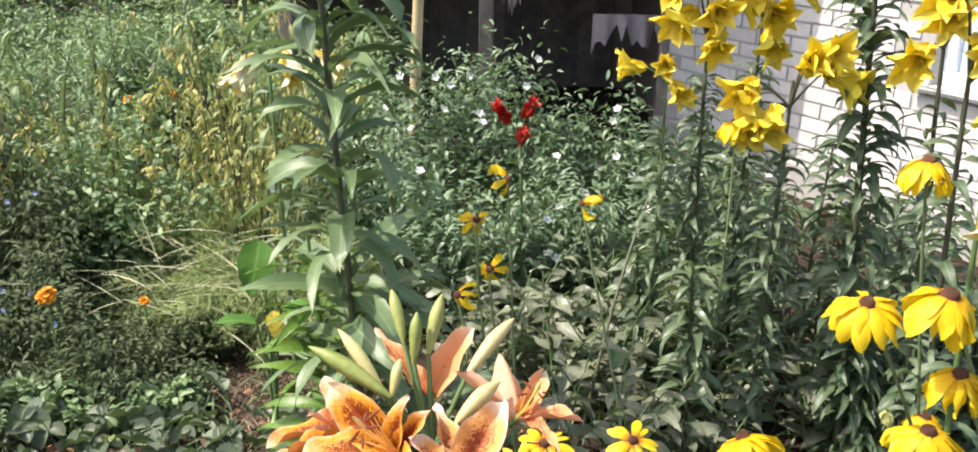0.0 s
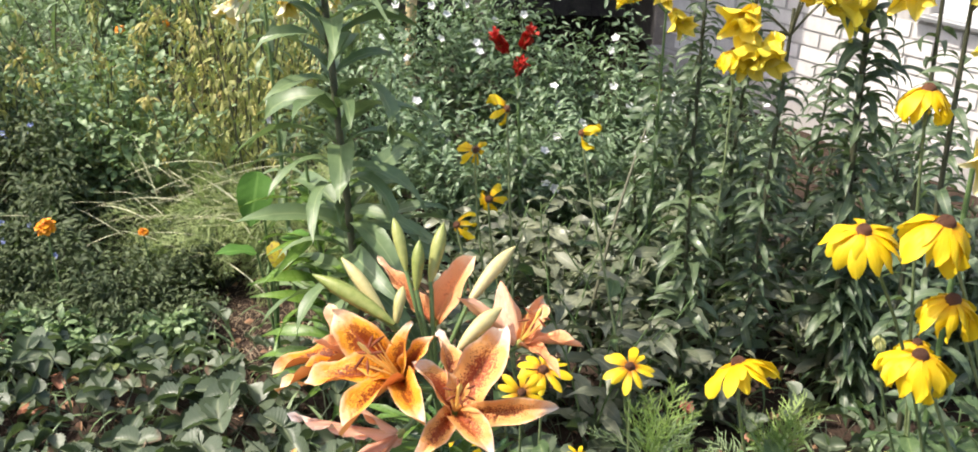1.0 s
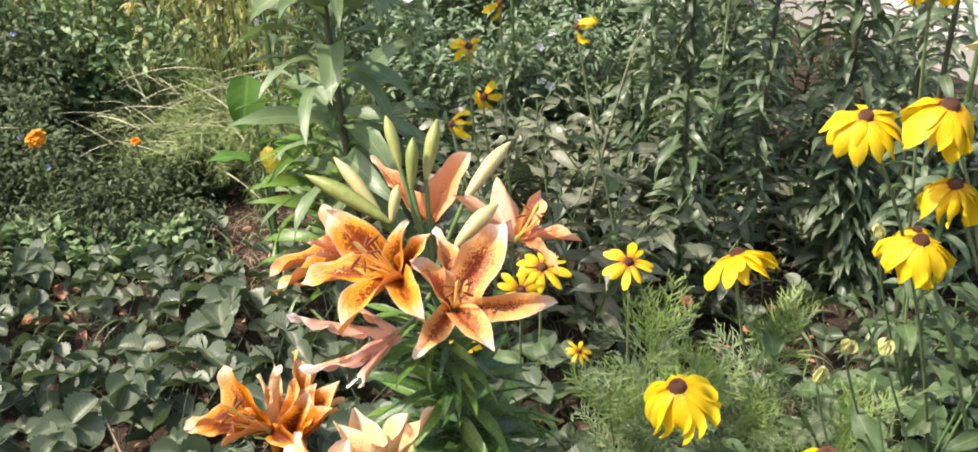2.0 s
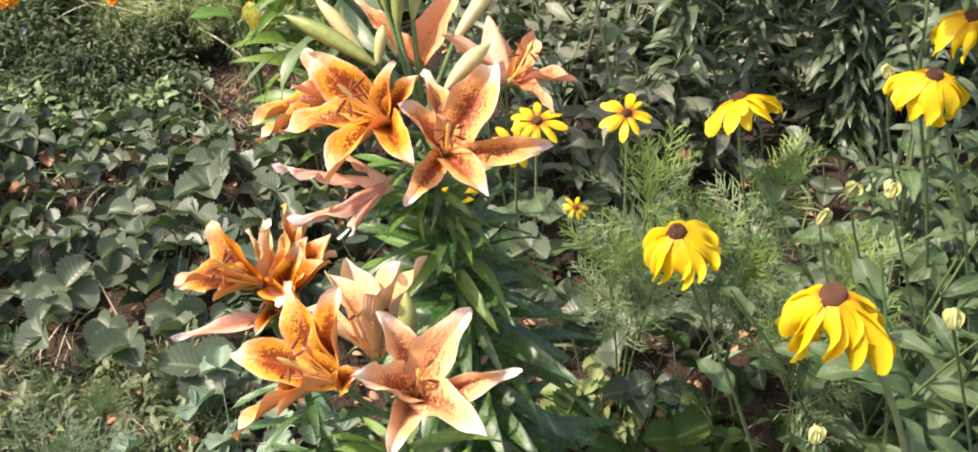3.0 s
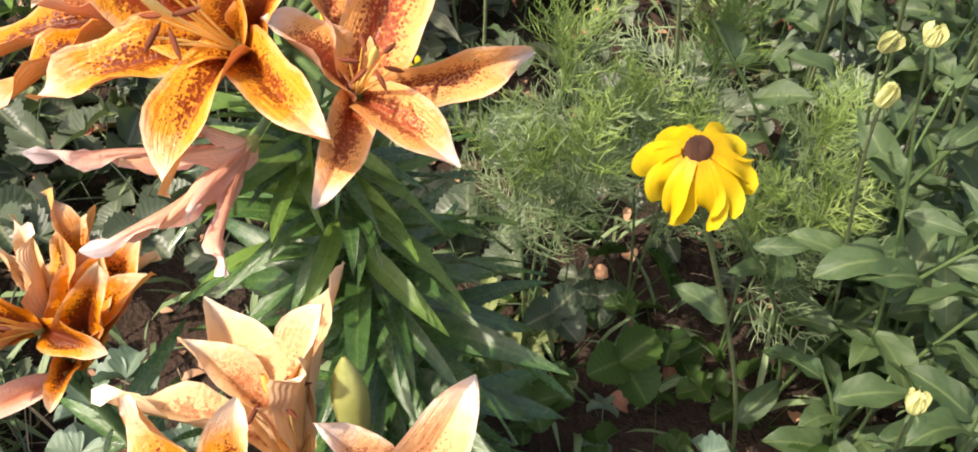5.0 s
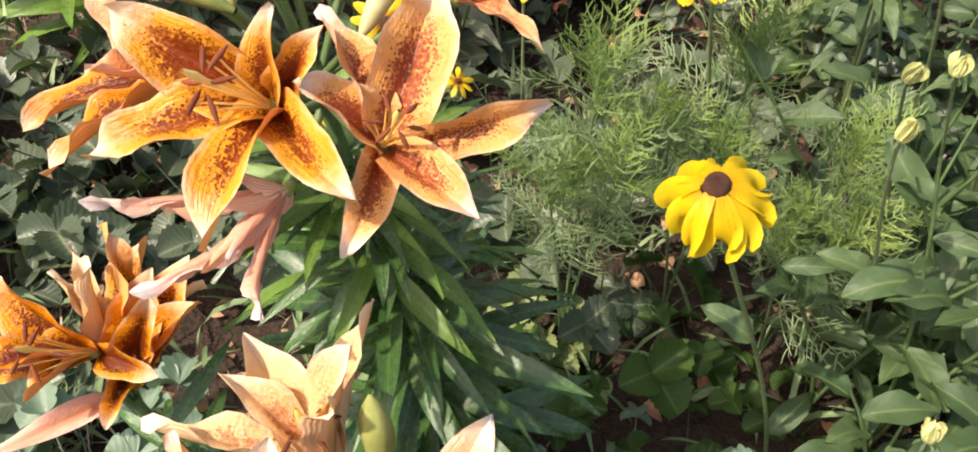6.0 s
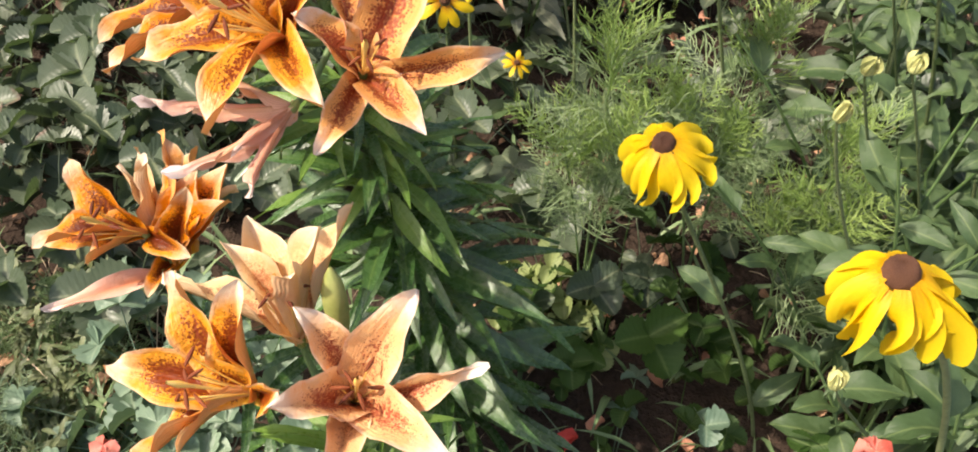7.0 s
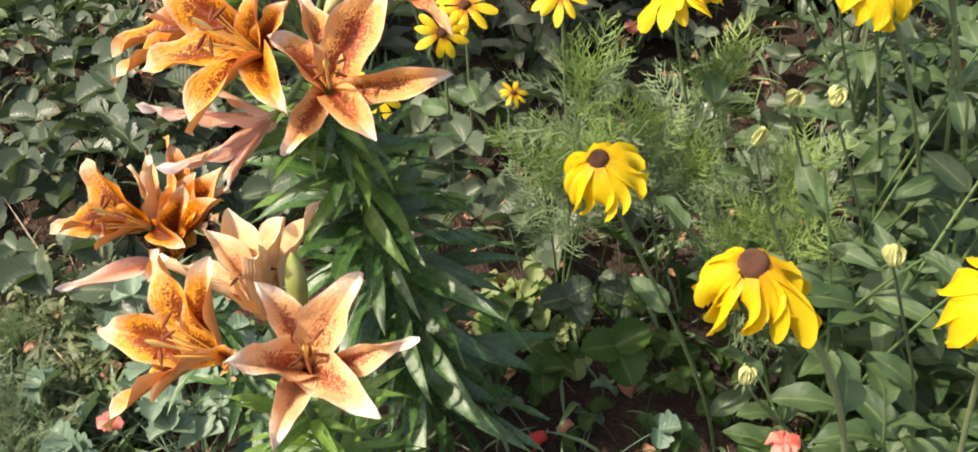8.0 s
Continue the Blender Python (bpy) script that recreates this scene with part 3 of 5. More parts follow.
def tepal(wide, bow, hook, r, slim=1.0):
    """A lily tepal from the origin to (0, 1, 0): rises by bow towards the flower's axis (+z), rolls back by hook near the tip; an inner and an outer face."""
    n, cols = 16, 11
    s = np.linspace(0, 1, n)
    line = bend([(0, 0, 0), (0.03 * r.uniform(-1, 1), 0.24, bow * 1.25), (0.06 * r.uniform(-1, 1), 0.74, bow * 0.85 + hook * 0.55), (0, 1, 0)], n)
    a, b = 0.80 / slim ** 1.5, 0.92 * slim
    q = 0.03 + 0.967 * s
    half = wide / 2 * (q ** a * (1 - q) ** b) / ((a / (a + b)) ** a * (b / (a + b)) ** b) + 0.003
    half = half * (1 + 0.05 * np.sin(s * 17 + r.random() * 6))
    tilt = r.uniform(-0.35, 0.35) * s
    v, f, uv = blade(line, np.stack([np.sin(tilt), 0 * s, np.cos(tilt)], -1), half, cols, 0.62, 0.050, r.uniform(1.6, 3.2), r.random() * 6, 0.20)
    g = v.reshape(n, cols, 3)
    out = unit(np.cross(np.gradient(g, axis=1), np.gradient(g, axis=0)))
    c = np.linspace(-1, 1, cols)
    thick = 0.020 * (1 - c ** 4)[None, :] * (1 - np.abs(2 * s - 1) ** 6)[:, None] + 0.022 * np.exp(-(c / 0.16) ** 2)[None, :] * np.sin(math.pi * s)[:, None]
    return (v, f, uv), ((g - out * thick[..., None]).reshape(-1, 3), f[:, ::-1], uv)


def tepal_mesh(inner, outer, front, back):
    me = mesh_of("tepal", join([inner, outer]), front)
    me.materials.append(back)
    me.polygons.foreach_set("material_index", np.repeat([0, 1], [len(inner[1]), len(outer[1])]).astype(np.int32))
    return me


TEPAL = {}
for key in ("yellow_lily", "cream_lily", "red_lily"):
    back = key + "_back" if key + "_back" in M else key
    TEPAL[key] = [tepal_mesh(*tepal(w * {"yellow_lily": 1.32, "cream_lily": 1.25}.get(key, 1.0), b, h, random.Random(i)), M[key], M[back]) for i, (w, b, h) in enumerate(((0.33, 0.17, 0.10), (0.265, 0.16, 0.18), (0.31, 0.17, 0.14), (0.25, 0.15, 0.22)))]
STAMEN = mesh_of("stamen", tube(bend([(0, 0, 0), (0, 0.1, 0.5), (0, 0.22, 0.85)], 7), [0.014, 0.013, 0.012, 0.011, 0.011, 0.010, 0.009], 5), M["filament"])
ANTHER = mesh_of("anther", tube(bend([(0, 0.10, 0.88), (0, 0.22, 0.865), (0, 0.34, 0.83)], 6), [0.005, 0.020, 0.025, 0.025, 0.02, 0.005], 6), M["anther"])
POLLEN = ANTHER.copy()
POLLEN.materials[0] = M["pollen"]
PISTIL = mesh_of("pistil", tube(bend([(0, 0, 0), (0.02, 0.0, 0.5), (0.03, 0.05, 0.98)], 9), [0.030, 0.030, 0.026, 0.022, 0.021, 0.021, 0.026, 0.046, 0.018], 7), M["filament"])
THROAT = {k: mesh_of("flower", tube([(0, 0, -0.05), (0, 0, -0.02), (0, 0, 0.03), (0, 0, 0.09)], [0.010, 0.035, 0.045, 0.020], 8), M[k]) for k in ("bud", "bud_pale")}


def lily_flower(plant, at, axis, size, tepals, paint, r, throat="bud"):
    """One bloom of a lily: at is its base in the plant's space, axis (az, el) where it faces; tepals (az, el, length) each."""
    face = aim(at, axis[0], axis[1]).to_3x3().col[1].copy()
    turn = face.to_track_quat("Z", "Y").to_matrix().to_4x4()
    head = part("flower", THROAT[throat], None, plant, "", Matrix.Translation(at) @ turn @ Matrix.Scale(size, 4))
    back = head.matrix_basis.inverted()
    for i, (az, el, length) in enumerate(tepals):
        part("tepal", TEPAL[paint][2 * r.randrange(2) if paint == "yellow_lily" else (i + r.randrange(2) * 2) % 4], None, head, "", back @ aim(at, az, el, r.uniform(-8, 8), length, face))
    for i in range(6):
        spread = Matrix.Rotation(radians(60 * i + r.uniform(-14, 14)), 4, "Z") @ Matrix.Scale(r.uniform(0.5, 0.6), 4)
        part("stamen", STAMEN, None, head, "", spread)
        part("anther", POLLEN if paint in ("yellow_lily", "cream_lily") else ANTHER, None, head, "", spread)
    part("pistil", PISTIL, None, head, "", Matrix.Diagonal((0.5, 0.5, 0.62, 1)))


def whorl(axis, spread, size, r, n=6, jitter=9):
    """Six tepals evenly round an axis, opened by spread degrees, as (az, el, length)."""
    face = aim((0, 0, 0), axis[0], axis[1]).to_3x3().col[1]
    turn = face.to_track_quat("Z", "Y").to_matrix()
    out = []
    start = r.random() * 60
    for i in range(n):
        a, b = radians(start + 360 / n * i + r.uniform(-jitter, jitter)), radians(spread + r.uniform(-jitter, jitter))
        d = turn @ Vector((math.sin(b) * math.cos(a), math.sin(b) * math.sin(a), math.cos(b)))
        out.append((math.degrees(math.atan2(d.y, d.x)), math.degrees(math.asin(max(-1, min(1, d.z)))), size * r.uniform(0.92, 1.06)))
    return out


def lily_bud(plant, a, b, fat, paint, r):
    """A closed bud from a to b in the plant's space, six-sided with furrows."""
    a, b = np.array(a, float), np.array(b, float)
    s = np.linspace(0, 1, 11)
    line = a + (b - a) * s[:, None] + np.array([0, 0, 0.004]) * np.sin(s * math.pi)[:, None]
    v, f, uv = tube(line, fat * np.array([0.25, 0.55, 0.72, 0.84, 0.93, 1.0, 1.0, 0.92, 0.74, 0.46, 0.10]), 12)
    mid = np.repeat(line, 12, 0)
    v = mid + (v - mid) * np.tile([1.0, 0.86], 66)[:, None]
    return part("bud", (v, f, uv), M[paint], plant)


def stalk(plant, points, r0, r1, material="stem", name="stem", sides=7, n=12):
    return part(name, tube(bend(points, n), np.linspace(r0, r1, n), sides), M[material], plant)


def dress_stem(plant, points, count, meshes, length, start, end, el, r, taper=0.6, jitter=0.25, whole=None):
    """Leaves in a spiral up a stem, each an object: length at the foot, length * taper at the top."""
    line, rows = bend(points, 60), []
    for i in range(count):
        s = start + (end - start) * (i + r.random() * 0.5) / count
        at = line[min(59, int(s * 59))]
        grow = length * (1 + (taper - 1) * (s - start) / max(1e-6, end - start)) * r.uniform(1 - jitter, 1 + jitter)
        m = aim(Vector(at), i * 137.5 + r.uniform(-25, 25), el + r.uniform(-22, 22), r.uniform(-40, 40), grow)
        if whole is None:
            part("leaf", r.choice(meshes), None, plant, "", m)
        else:
            rows.append(moved(r.choice(whole), m))
    if whole is not None:
        part("foliage", join(rows), meshes[0].materials[0], plant)["kind"] = "stuff"


# ---- the orange lilies ----
class OrangeLily:
    """A leafy stem in the world at base, its top at top; blooms and buds are given by where they stand."""

    def __init__(self, base, top, sway, label, seed):
        self.r, self.base = random.Random(seed), Vector(base)
        self.plant = thing("lily_plant", self.base, label, "lily", "orange lilies")
        self.top = Vector(top) - self.base
        self.line = [(0, 0, -0.02), *sway, self.top]
        stalk(self.plant, self.line, 0.0065, 0.005)

    def leaves(self, count, meshes, length, start, end, el, taper):
        dress_stem(self.plant, self.line, count, meshes, length, start, end, el, self.r, taper)

    def pedicel(self, at):
        foot = Vector(bend(self.line, 40)[37])
        stalk(self.plant, [foot, foot * 0.4 + at * 0.6 + Vector((0, 0, -0.012)), at], 0.0036, 0.003, "stem", "pedicel", 6, 6)

    def bloom(self, at, axis, tepals, paint, reach=0.62, open_by=0.30):
        """axis (az, el): where the throat looks; tepals (tip, width to length, bow, hook, roll[, paint])."""
        r = self.r
        at = Vector(at) - self.base
        face = aim(at, axis[0], axis[1]).to_3x3().col[1].copy()
        turn = face.to_track_quat("Z", "Y").to_matrix().to_4x4()
        head = part("flower", THROAT["bud"], None, self.plant, "", Matrix.Translation(at) @ turn @ Matrix.Scale(0.115, 4))
        back = head.matrix_basis.inverted()
        for tip, wide, bow, hook, roll, *other in tepals:
            key = other[0] if other else paint
            d = Vector(tip) - self.base - at
            az, el = math.degrees(math.atan2(d.y, d.x)), math.degrees(math.asin(d.z / d.length))
            me = tepal_mesh(*tepal(wide, bow, hook, r, 1.2 if wide < 0.25 else 1.0), M[key], M.get(key + "_back", M[key]))
            part("tepal", me, None, head, "", back @ aim(at, az, el, roll, d.length, face))
        if reach:
            for i in range(6):
                spread = Matrix.Rotation(radians(60 * i + r.uniform(-14, 14)), 4, "Z") @ Matrix.Rotation(radians(r.uniform(-6, 6)), 4, "X") @ Matrix.Diagonal((reach, reach * (0.7 + open_by), reach * r.uniform(0.9, 1.05), 1))
                part("stamen", STAMEN, None, head, "", spread)
                part("anther", ANTHER, None, head, "", spread)
            part("pistil", PISTIL, None, head, "", Matrix.Diagonal((0.55, 0.55, reach * 1.12, 1)))
        self.pedicel(at)

    def bud(self, a, b, fat, paint):
        a, b = Vector(a) - self.base, Vector(b) - self.base
        lily_bud(self.plant, a, b, fat * 0.9, paint, self.r)
        foot = Vector(bend(self.line, 40)[38])
        stalk(self.plant, [foot, (foot + a) / 2, a], 0.003, 0.003, "stem", "pedicel", 5, 5)


def lily_tall_orange():
    p = OrangeLily((0.0, 0.93, 0.0), (-0.070, 0.955, 0.735), [(0.01, 0.01, 0.3), (-0.05, -0.01, 0.55)], "orange speckled lily with open blooms and green buds, leafy stem", 11)
    p.leaves(110, LILY, 0.165, 0.10, 0.64, 4, 0.95)
    p.leaves(46, LILY, 0.14, 0.58, 0.86, 10, 0.8)
    p.leaves(34, LILY_YOUNG, 0.130, 0.66, 0.90, 14, 0.85)
    # the bloom that shows its speckled face, tepals splayed to all sides
    p.bloom((-0.099, 0.896, 0.752), (-150, 48), [
        ((-0.154, 0.798, 0.747), 0.32, 0.18, 0.06, -20), ((-0.214, 0.887, 0.750), 0.30, 0.20, 0.06, -6), ((-0.068, 0.795, 0.763), 0.30, 0.16, 0.04, -16),
        ((-0.064, 0.890, 0.813), 0.34, 0.10, 0.12, 30), ((-0.182, 0.940, 0.813), 0.42, 0.10, 0.06, 0), ((-0.090, 0.912, 0.817), 0.40, 0.14, 0.30, 10)], "orange", 0.66)
    # the peach bloom beside it, wide open towards the path
    p.bloom((-0.042, 0.868, 0.728), (-80, 58), [
        ((-0.088, 0.877, 0.787), 0.46, 0.10, 0.06, 14), ((-0.064, 0.928, 0.797), 0.30, 0.10, 0.10, 24), ((0.013, 0.940, 0.797), 0.42, 0.12, 0.02, 0),
        ((0.072, 0.870, 0.737), 0.25, 0.14, 0.05, 32), ((0.002, 0.799, 0.724), 0.40, 0.16, 0.05, 0), ((-0.082, 0.798, 0.716), 0.34, 0.16, 0.08, -6)], "peach", 0.55, 0.1)
    # behind on the near side: long outer tepals, paler
    p.bloom((-0.150, 0.938, 0.748), (-160, 55), [
        ((-0.262, 0.956, 0.719), 0.24, 0.20, 0.06, 0, "amber"), ((-0.240, 0.889, 0.739), 0.22, 0.16, 0.06, 8, "amber"), ((-0.203, 0.922, 0.786), 0.34, 0.06, 0.06, 20),
        ((-0.196, 0.985, 0.800), 0.34, 0.06, 0.06, 0)], "blush", 0.0)
    p.bloom((0.030, 0.952, 0.768), (-40, 60), [
        ((0.102, 0.930, 0.779), 0.28, 0.10, 0.05, -10), ((0.076, 0.899, 0.754), 0.22, 0.14, 0.10, 0), ((0.056, 0.970, 0.806), 0.40, 0.10, 0.12, 0),
        ((0.008, 1.000, 0.826), 0.48, -0.06, 0.02, 180), ((-0.042, 0.950, 0.828), 0.22, 0.10, 0.22, 120), ((0.060, 1.010, 0.800), 0.34, 0.10, 0.10, 0)], "blush", 0.50)
    p.bloom((-0.071, 0.985, 0.775), (-70, 62), [
        ((-0.023, 1.030, 0.844), 0.36, 0.10, 0.10, 0), ((-0.142, 1.030, 0.841), 0.21, -0.04, 0.14, 10), ((-0.045, 1.050, 0.825), 0.30, 0.10, 0.10, 0)], "blush", 0.0)
    # the nodding bloom, its pinkish outside turned up
    p.bloom((-0.104, 0.893, 0.684), (-150, -35), [
        ((-0.213, 0.845, 0.670), 0.115, 0.10, 0.10, 0), ((-0.133, 0.785, 0.692), 0.10, 0.14, 0.26, 0), ((-0.233, 0.900, 0.703), 0.06, 0.06, 0.02, 0),
        ((-0.180, 0.872, 0.708), 0.17, 0.05, 0.05, 0, "blush"), ((-0.166, 0.838, 0.684), 0.21, 0.08, 0.05, 0, "blush"), ((-0.150, 0.828, 0.697), 0.16, 0.08, 0.05, 0), ((-0.160, 0.905, 0.718), 0.18, 0.05, 0.05, 0, "blush")], "pink", 0.0)
    for a, b, fat, paint in (((-0.104, 0.998, 0.838), (-0.121, 1.030, 0.892), 0.0088, "bud"), ((-0.091, 0.980, 0.822), (-0.088, 1.000, 0.877), 0.0090, "bud"),
                             ((-0.075, 0.995, 0.826), (-0.061, 1.030, 0.887), 0.0098, "bud"), ((-0.030, 0.980, 0.806), (0.025, 1.040, 0.853), 0.0102, "bud_pale"),
                             ((-0.112, 0.928, 0.805), (-0.207, 0.960, 0.850), 0.0105, "bud"), ((-0.040, 0.918, 0.779), (0.009, 0.960, 0.811), 0.0108, "bud_pale"),
                             ((-0.122, 0.955, 0.792), (-0.180, 1.000, 0.853), 0.0092, "bud_pale"), ((-0.113, 0.950, 0.792), (-0.106, 0.980, 0.827), 0.0080, "bud_pale"),
                             ((-0.014, 0.942, 0.763), (0.024, 0.970, 0.779), 0.0068, "bud_pale")):
        p.bud(a, b, fat, paint)


def lily_low_orange():
    p = OrangeLily((-0.07, 0.69, 0.0), (-0.105, 0.700, 0.535), [(0.0, -0.01, 0.2), (-0.01, 0, 0.4)], "lower orange lily with two wide blooms and pale ones behind", 12)
    p.leaves(34, LILY, 0.12, 0.15, 0.7, 0, 0.95)
    p.leaves(70, LILY_YOUNG, 0.115, 0.40, 0.86, 16, 0.75)
    p.bloom((-0.145, 0.675, 0.594), (-165, 42), [
        ((-0.195, 0.738, 0.672), 0.33, 0.12, 0.05, 20), ((-0.141, 0.712, 0.686), 0.40, 0.10, 0.14, 10), ((-0.254, 0.705, 0.610), 0.35, 0.16, 0.05, 0),
        ((-0.236, 0.612, 0.592), 0.22, 0.16, 0.08, 20), ((-0.198, 0.628, 0.602), 0.30, 0.16, 0.16, 34), ((-0.118, 0.640, 0.650), 0.34, 0.05, 0.05, 40)], "orange", 0.60)
    p.bloom((-0.076, 0.672, 0.568), (-70, 68), [
        ((-0.105, 0.697, 0.667), 0.33, 0.10, 0.05, 12), ((-0.017, 0.705, 0.660), 0.37, 0.13, 0.03, 0), ((0.029, 0.655, 0.627), 0.24, 0.15, 0.05, 30),
        ((-0.006, 0.588, 0.614), 0.31, 0.18, 0.06, 0), ((-0.092, 0.572, 0.605), 0.27, 0.16, 0.08, 0), ((-0.124, 0.622, 0.659), 0.33, 0.10, 0.08, 10)], "light_peach", 0.60, 0.2)
    p.bloom((-0.117, 0.732, 0.570), (110, 66), [
        ((-0.152, 0.822, 0.632), 0.34, 0.10, 0.05, 0), ((-0.086, 0.770, 0.667), 0.36, 0.10, 0.06, 0), ((-0.064, 0.828, 0.628), 0.20, 0.06, 0.10, 0),
        ((-0.105, 0.728, 0.668), 0.34, 0.10, 0.16, 0), ((-0.228, 0.794, 0.597), 0.24, 0.10, 0.05, 0), ((-0.170, 0.790, 0.640), 0.26, 0.10, 0.05, 0)], "pale", 0.55)
    p.bud((-0.083, 0.720, 0.575), (-0.082, 0.745, 0.648), 0.0125, "bud")


def lily_amber():
    p = OrangeLily((-0.22, 0.90, 0.0), (-0.268, 0.910, 0.455), [(0.01, 0, 0.2), (-0.03, 0.0, 0.35)], "amber lily with dark speckled throats on a leafy stem", 13)
    p.leaves(30, LILY, 0.11, 0.15, 0.85, 5, 0.8)
    p.bloom((-0.278, 0.922, 0.512), (-150, 50), [
        ((-0.339, 0.970, 0.580), 0.40, 0.12, 0.04, 0), ((-0.376, 0.897, 0.538), 0.27, 0.18, 0.08, 24), ((-0.328, 0.882, 0.524), 0.42, 0.16, 0.08, 12),
        ((-0.388, 0.932, 0.503), 0.26, 0.12, 0.05, 0), ((-0.232, 0.880, 0.520), 0.40, 0.14, 0.10, 0)], "amber", 0.62)
    p.bloom((-0.266, 0.920, 0.468), (-60, 74), [
        ((-0.251, 0.985, 0.590), 0.24, 0.10, 0.08, 60), ((-0.192, 0.960, 0.561), 0.36, 0.10, 0.05, 0), ((-0.222, 0.956, 0.560), 0.44, 0.08, 0.04, 0),
        ((-0.190, 0.921, 0.548), 0.30, 0.12, 0.10, 0), ((-0.219, 0.912, 0.586), 0.26, 0.04, 0.10, 20), ((-0.284, 0.872, 0.476), 0.40, 0.20, 0.08, 0)], "amber", 0.0)
    p.bloom((-0.272, 0.935, 0.480), (90, 80), [
        ((-0.280, 0.985, 0.572), 0.22, 0.10, 0.10, 0, "pale"), ((-0.225, 0.995, 0.555), 0.34, 0.06, 0.05, 0), ((-0.185, 0.940, 0.545), 0.20, 0.10, 0.10, 0, "pale"), ((-0.262, 0.955, 0.590), 0.17, 0.06, 0.10, 0, "pale"), ((-0.300, 0.975, 0.560), 0.22, 0.06, 0.05, 0, "pale")], "orange", 0.0)
    p.bloom((-0.272, 0.905, 0.470), (-120, 60), [((-0.388, 0.876, 0.468), 0.17, 0.10, 0.08, 0)], "pink", 0.0)


lily_tall_orange()
lily_low_orange()
lily_amber()


# ---- coneflowers ----
def cone(size):
    s = np.linspace(0, 1, 8)
    line = np.stack([0 * s, 0 * s, size * (0.27 * np.sin(s * 1.57) - 0.11)], -1)
    radius = size * 0.19 * np.array([0.85, 1.0, 0.98, 0.90, 0.78, 0.60, 0.34, 0.05])
    v, f, uv = tube(line, radius, 22)
    v = v * (1 + 0.035 * np.where((np.arange(len(v)) + np.arange(len(v)) // 22) % 2, 1, -1))[:, None]
    return v, f, uv


CONE = mesh_of("flower_head", cone(1.0), M["disc"])
GREEN_CONE = mesh_of("flower_head", tube([(0, 0, -0.16), (0, 0, -0.06), (0, 0, 0.12), (0, 0, 0.26), (0, 0, 0.30)], [0.06, 0.26, 0.28, 0.18, 0.05], 10), M["bud_yellow"])
SEPAL = mesh_of("sepal", leaf_shape(0.5, 0.13, -10, 70, 5, 3, 0.2), M["rud_leaf"])


def coneflower(head, base, tilt, size=0.05, petals=13, fall=85, leaves=5, seed=0, dark=False, gaps=(), label="yellow coneflower with a brown centre on a hairy stem", bud=False, leaf=0.09, arc=0.8, thick=0.0023):
    """Black-eyed coneflower: stem from base (x, y) to head (x, y, z); tilt (az, degrees) is how the head nods."""
    r = random.Random(seed)
    base = Vector((*base, 0.0))
    p = thing("coneflower", base, label, "coneflower", "coneflowers")
    top = Vector(head) - base
    line = [(0, 0, -0.02), (top.x * 0.25, top.y * 0.25, top.z * 0.4), (top.x * arc + r.uniform(-0.02, 0.02), top.y * arc, top.z * 0.75), top - Vector((0, 0, size * 0.12))]
    stalk(p, line, thick * 1.3, thick, "hairy_stem", "stem", 7, 16)
    dress_stem(p, line, leaves, RUD_LEAF, leaf, 0.12, 0.72, 12, r, 0.7)
    az, lean = tilt
    nod = Matrix.Rotation(radians(az), 4, "Z") @ Matrix.Rotation(radians(lean), 4, "Y") @ Matrix.Rotation(radians(r.uniform(0, 360)), 4, "Z")
    h = part("flower_head", GREEN_CONE if bud else CONE, None, p, "", Matrix.Translation(top) @ nod @ Matrix.Scale(size, 4))
    for i in range(8 if bud else 0):
        part("sepal", SEPAL, None, h, "", Matrix.Rotation(radians(45 * i), 4, "Z") @ Matrix.Translation((0, 0.2, -0.05)))
    if bud:
        for i in range(17):
            part("petal", r.choice(RAYS_BUD), None, h, "", Matrix.Rotation(radians(48 * i + r.uniform(-9, 9)), 4, "Z") @ Matrix.Translation((0, 0.20, -0.04)) @ Matrix.Rotation(radians(r.uniform(48, 78)), 4, "X") @ Matrix.Diagonal((0.46, *[r.uniform(0.75, 1.05)] * 2, 1)))
        return p
    for i in range(petals if not dark else 0, petals + petals * 5 // 10 if fall > 45 and not gaps else 0):
        turn = Matrix.Rotation(radians(615 / petals * i + r.uniform(-9, 9)), 4, "Z") @ Matrix.Translation((0, 0.17, 0.0))
        part("petal", r.choice(RAYS[fall]), None, h, "", turn @ Matrix.Rotation(radians(r.uniform(0, 12)), 4, "X") @ Matrix.Scale(r.uniform(0.72, 0.9), 4))
    for i in range(petals):
        if i in gaps:
            continue
        turn = Matrix.Rotation(radians(360 / petals * i + r.uniform(-9, 9)), 4, "Z") @ Matrix.Translation((0, 0.22, -0.02 - 0.04 * (i % 2)))
        part("petal", r.choice(RAYS_DARK if dark else RAYS[fall]), None, h, "", turn @ Matrix.Rotation(radians(r.uniform(-14, 6)), 4, "X") @ Matrix.Rotation(radians(r.uniform(-14, 14) * (0.5 if fall > 120 else 1)), 4, "Y") @ Matrix.Scale(r.uniform(0.86, 1.14), 4))
    return p


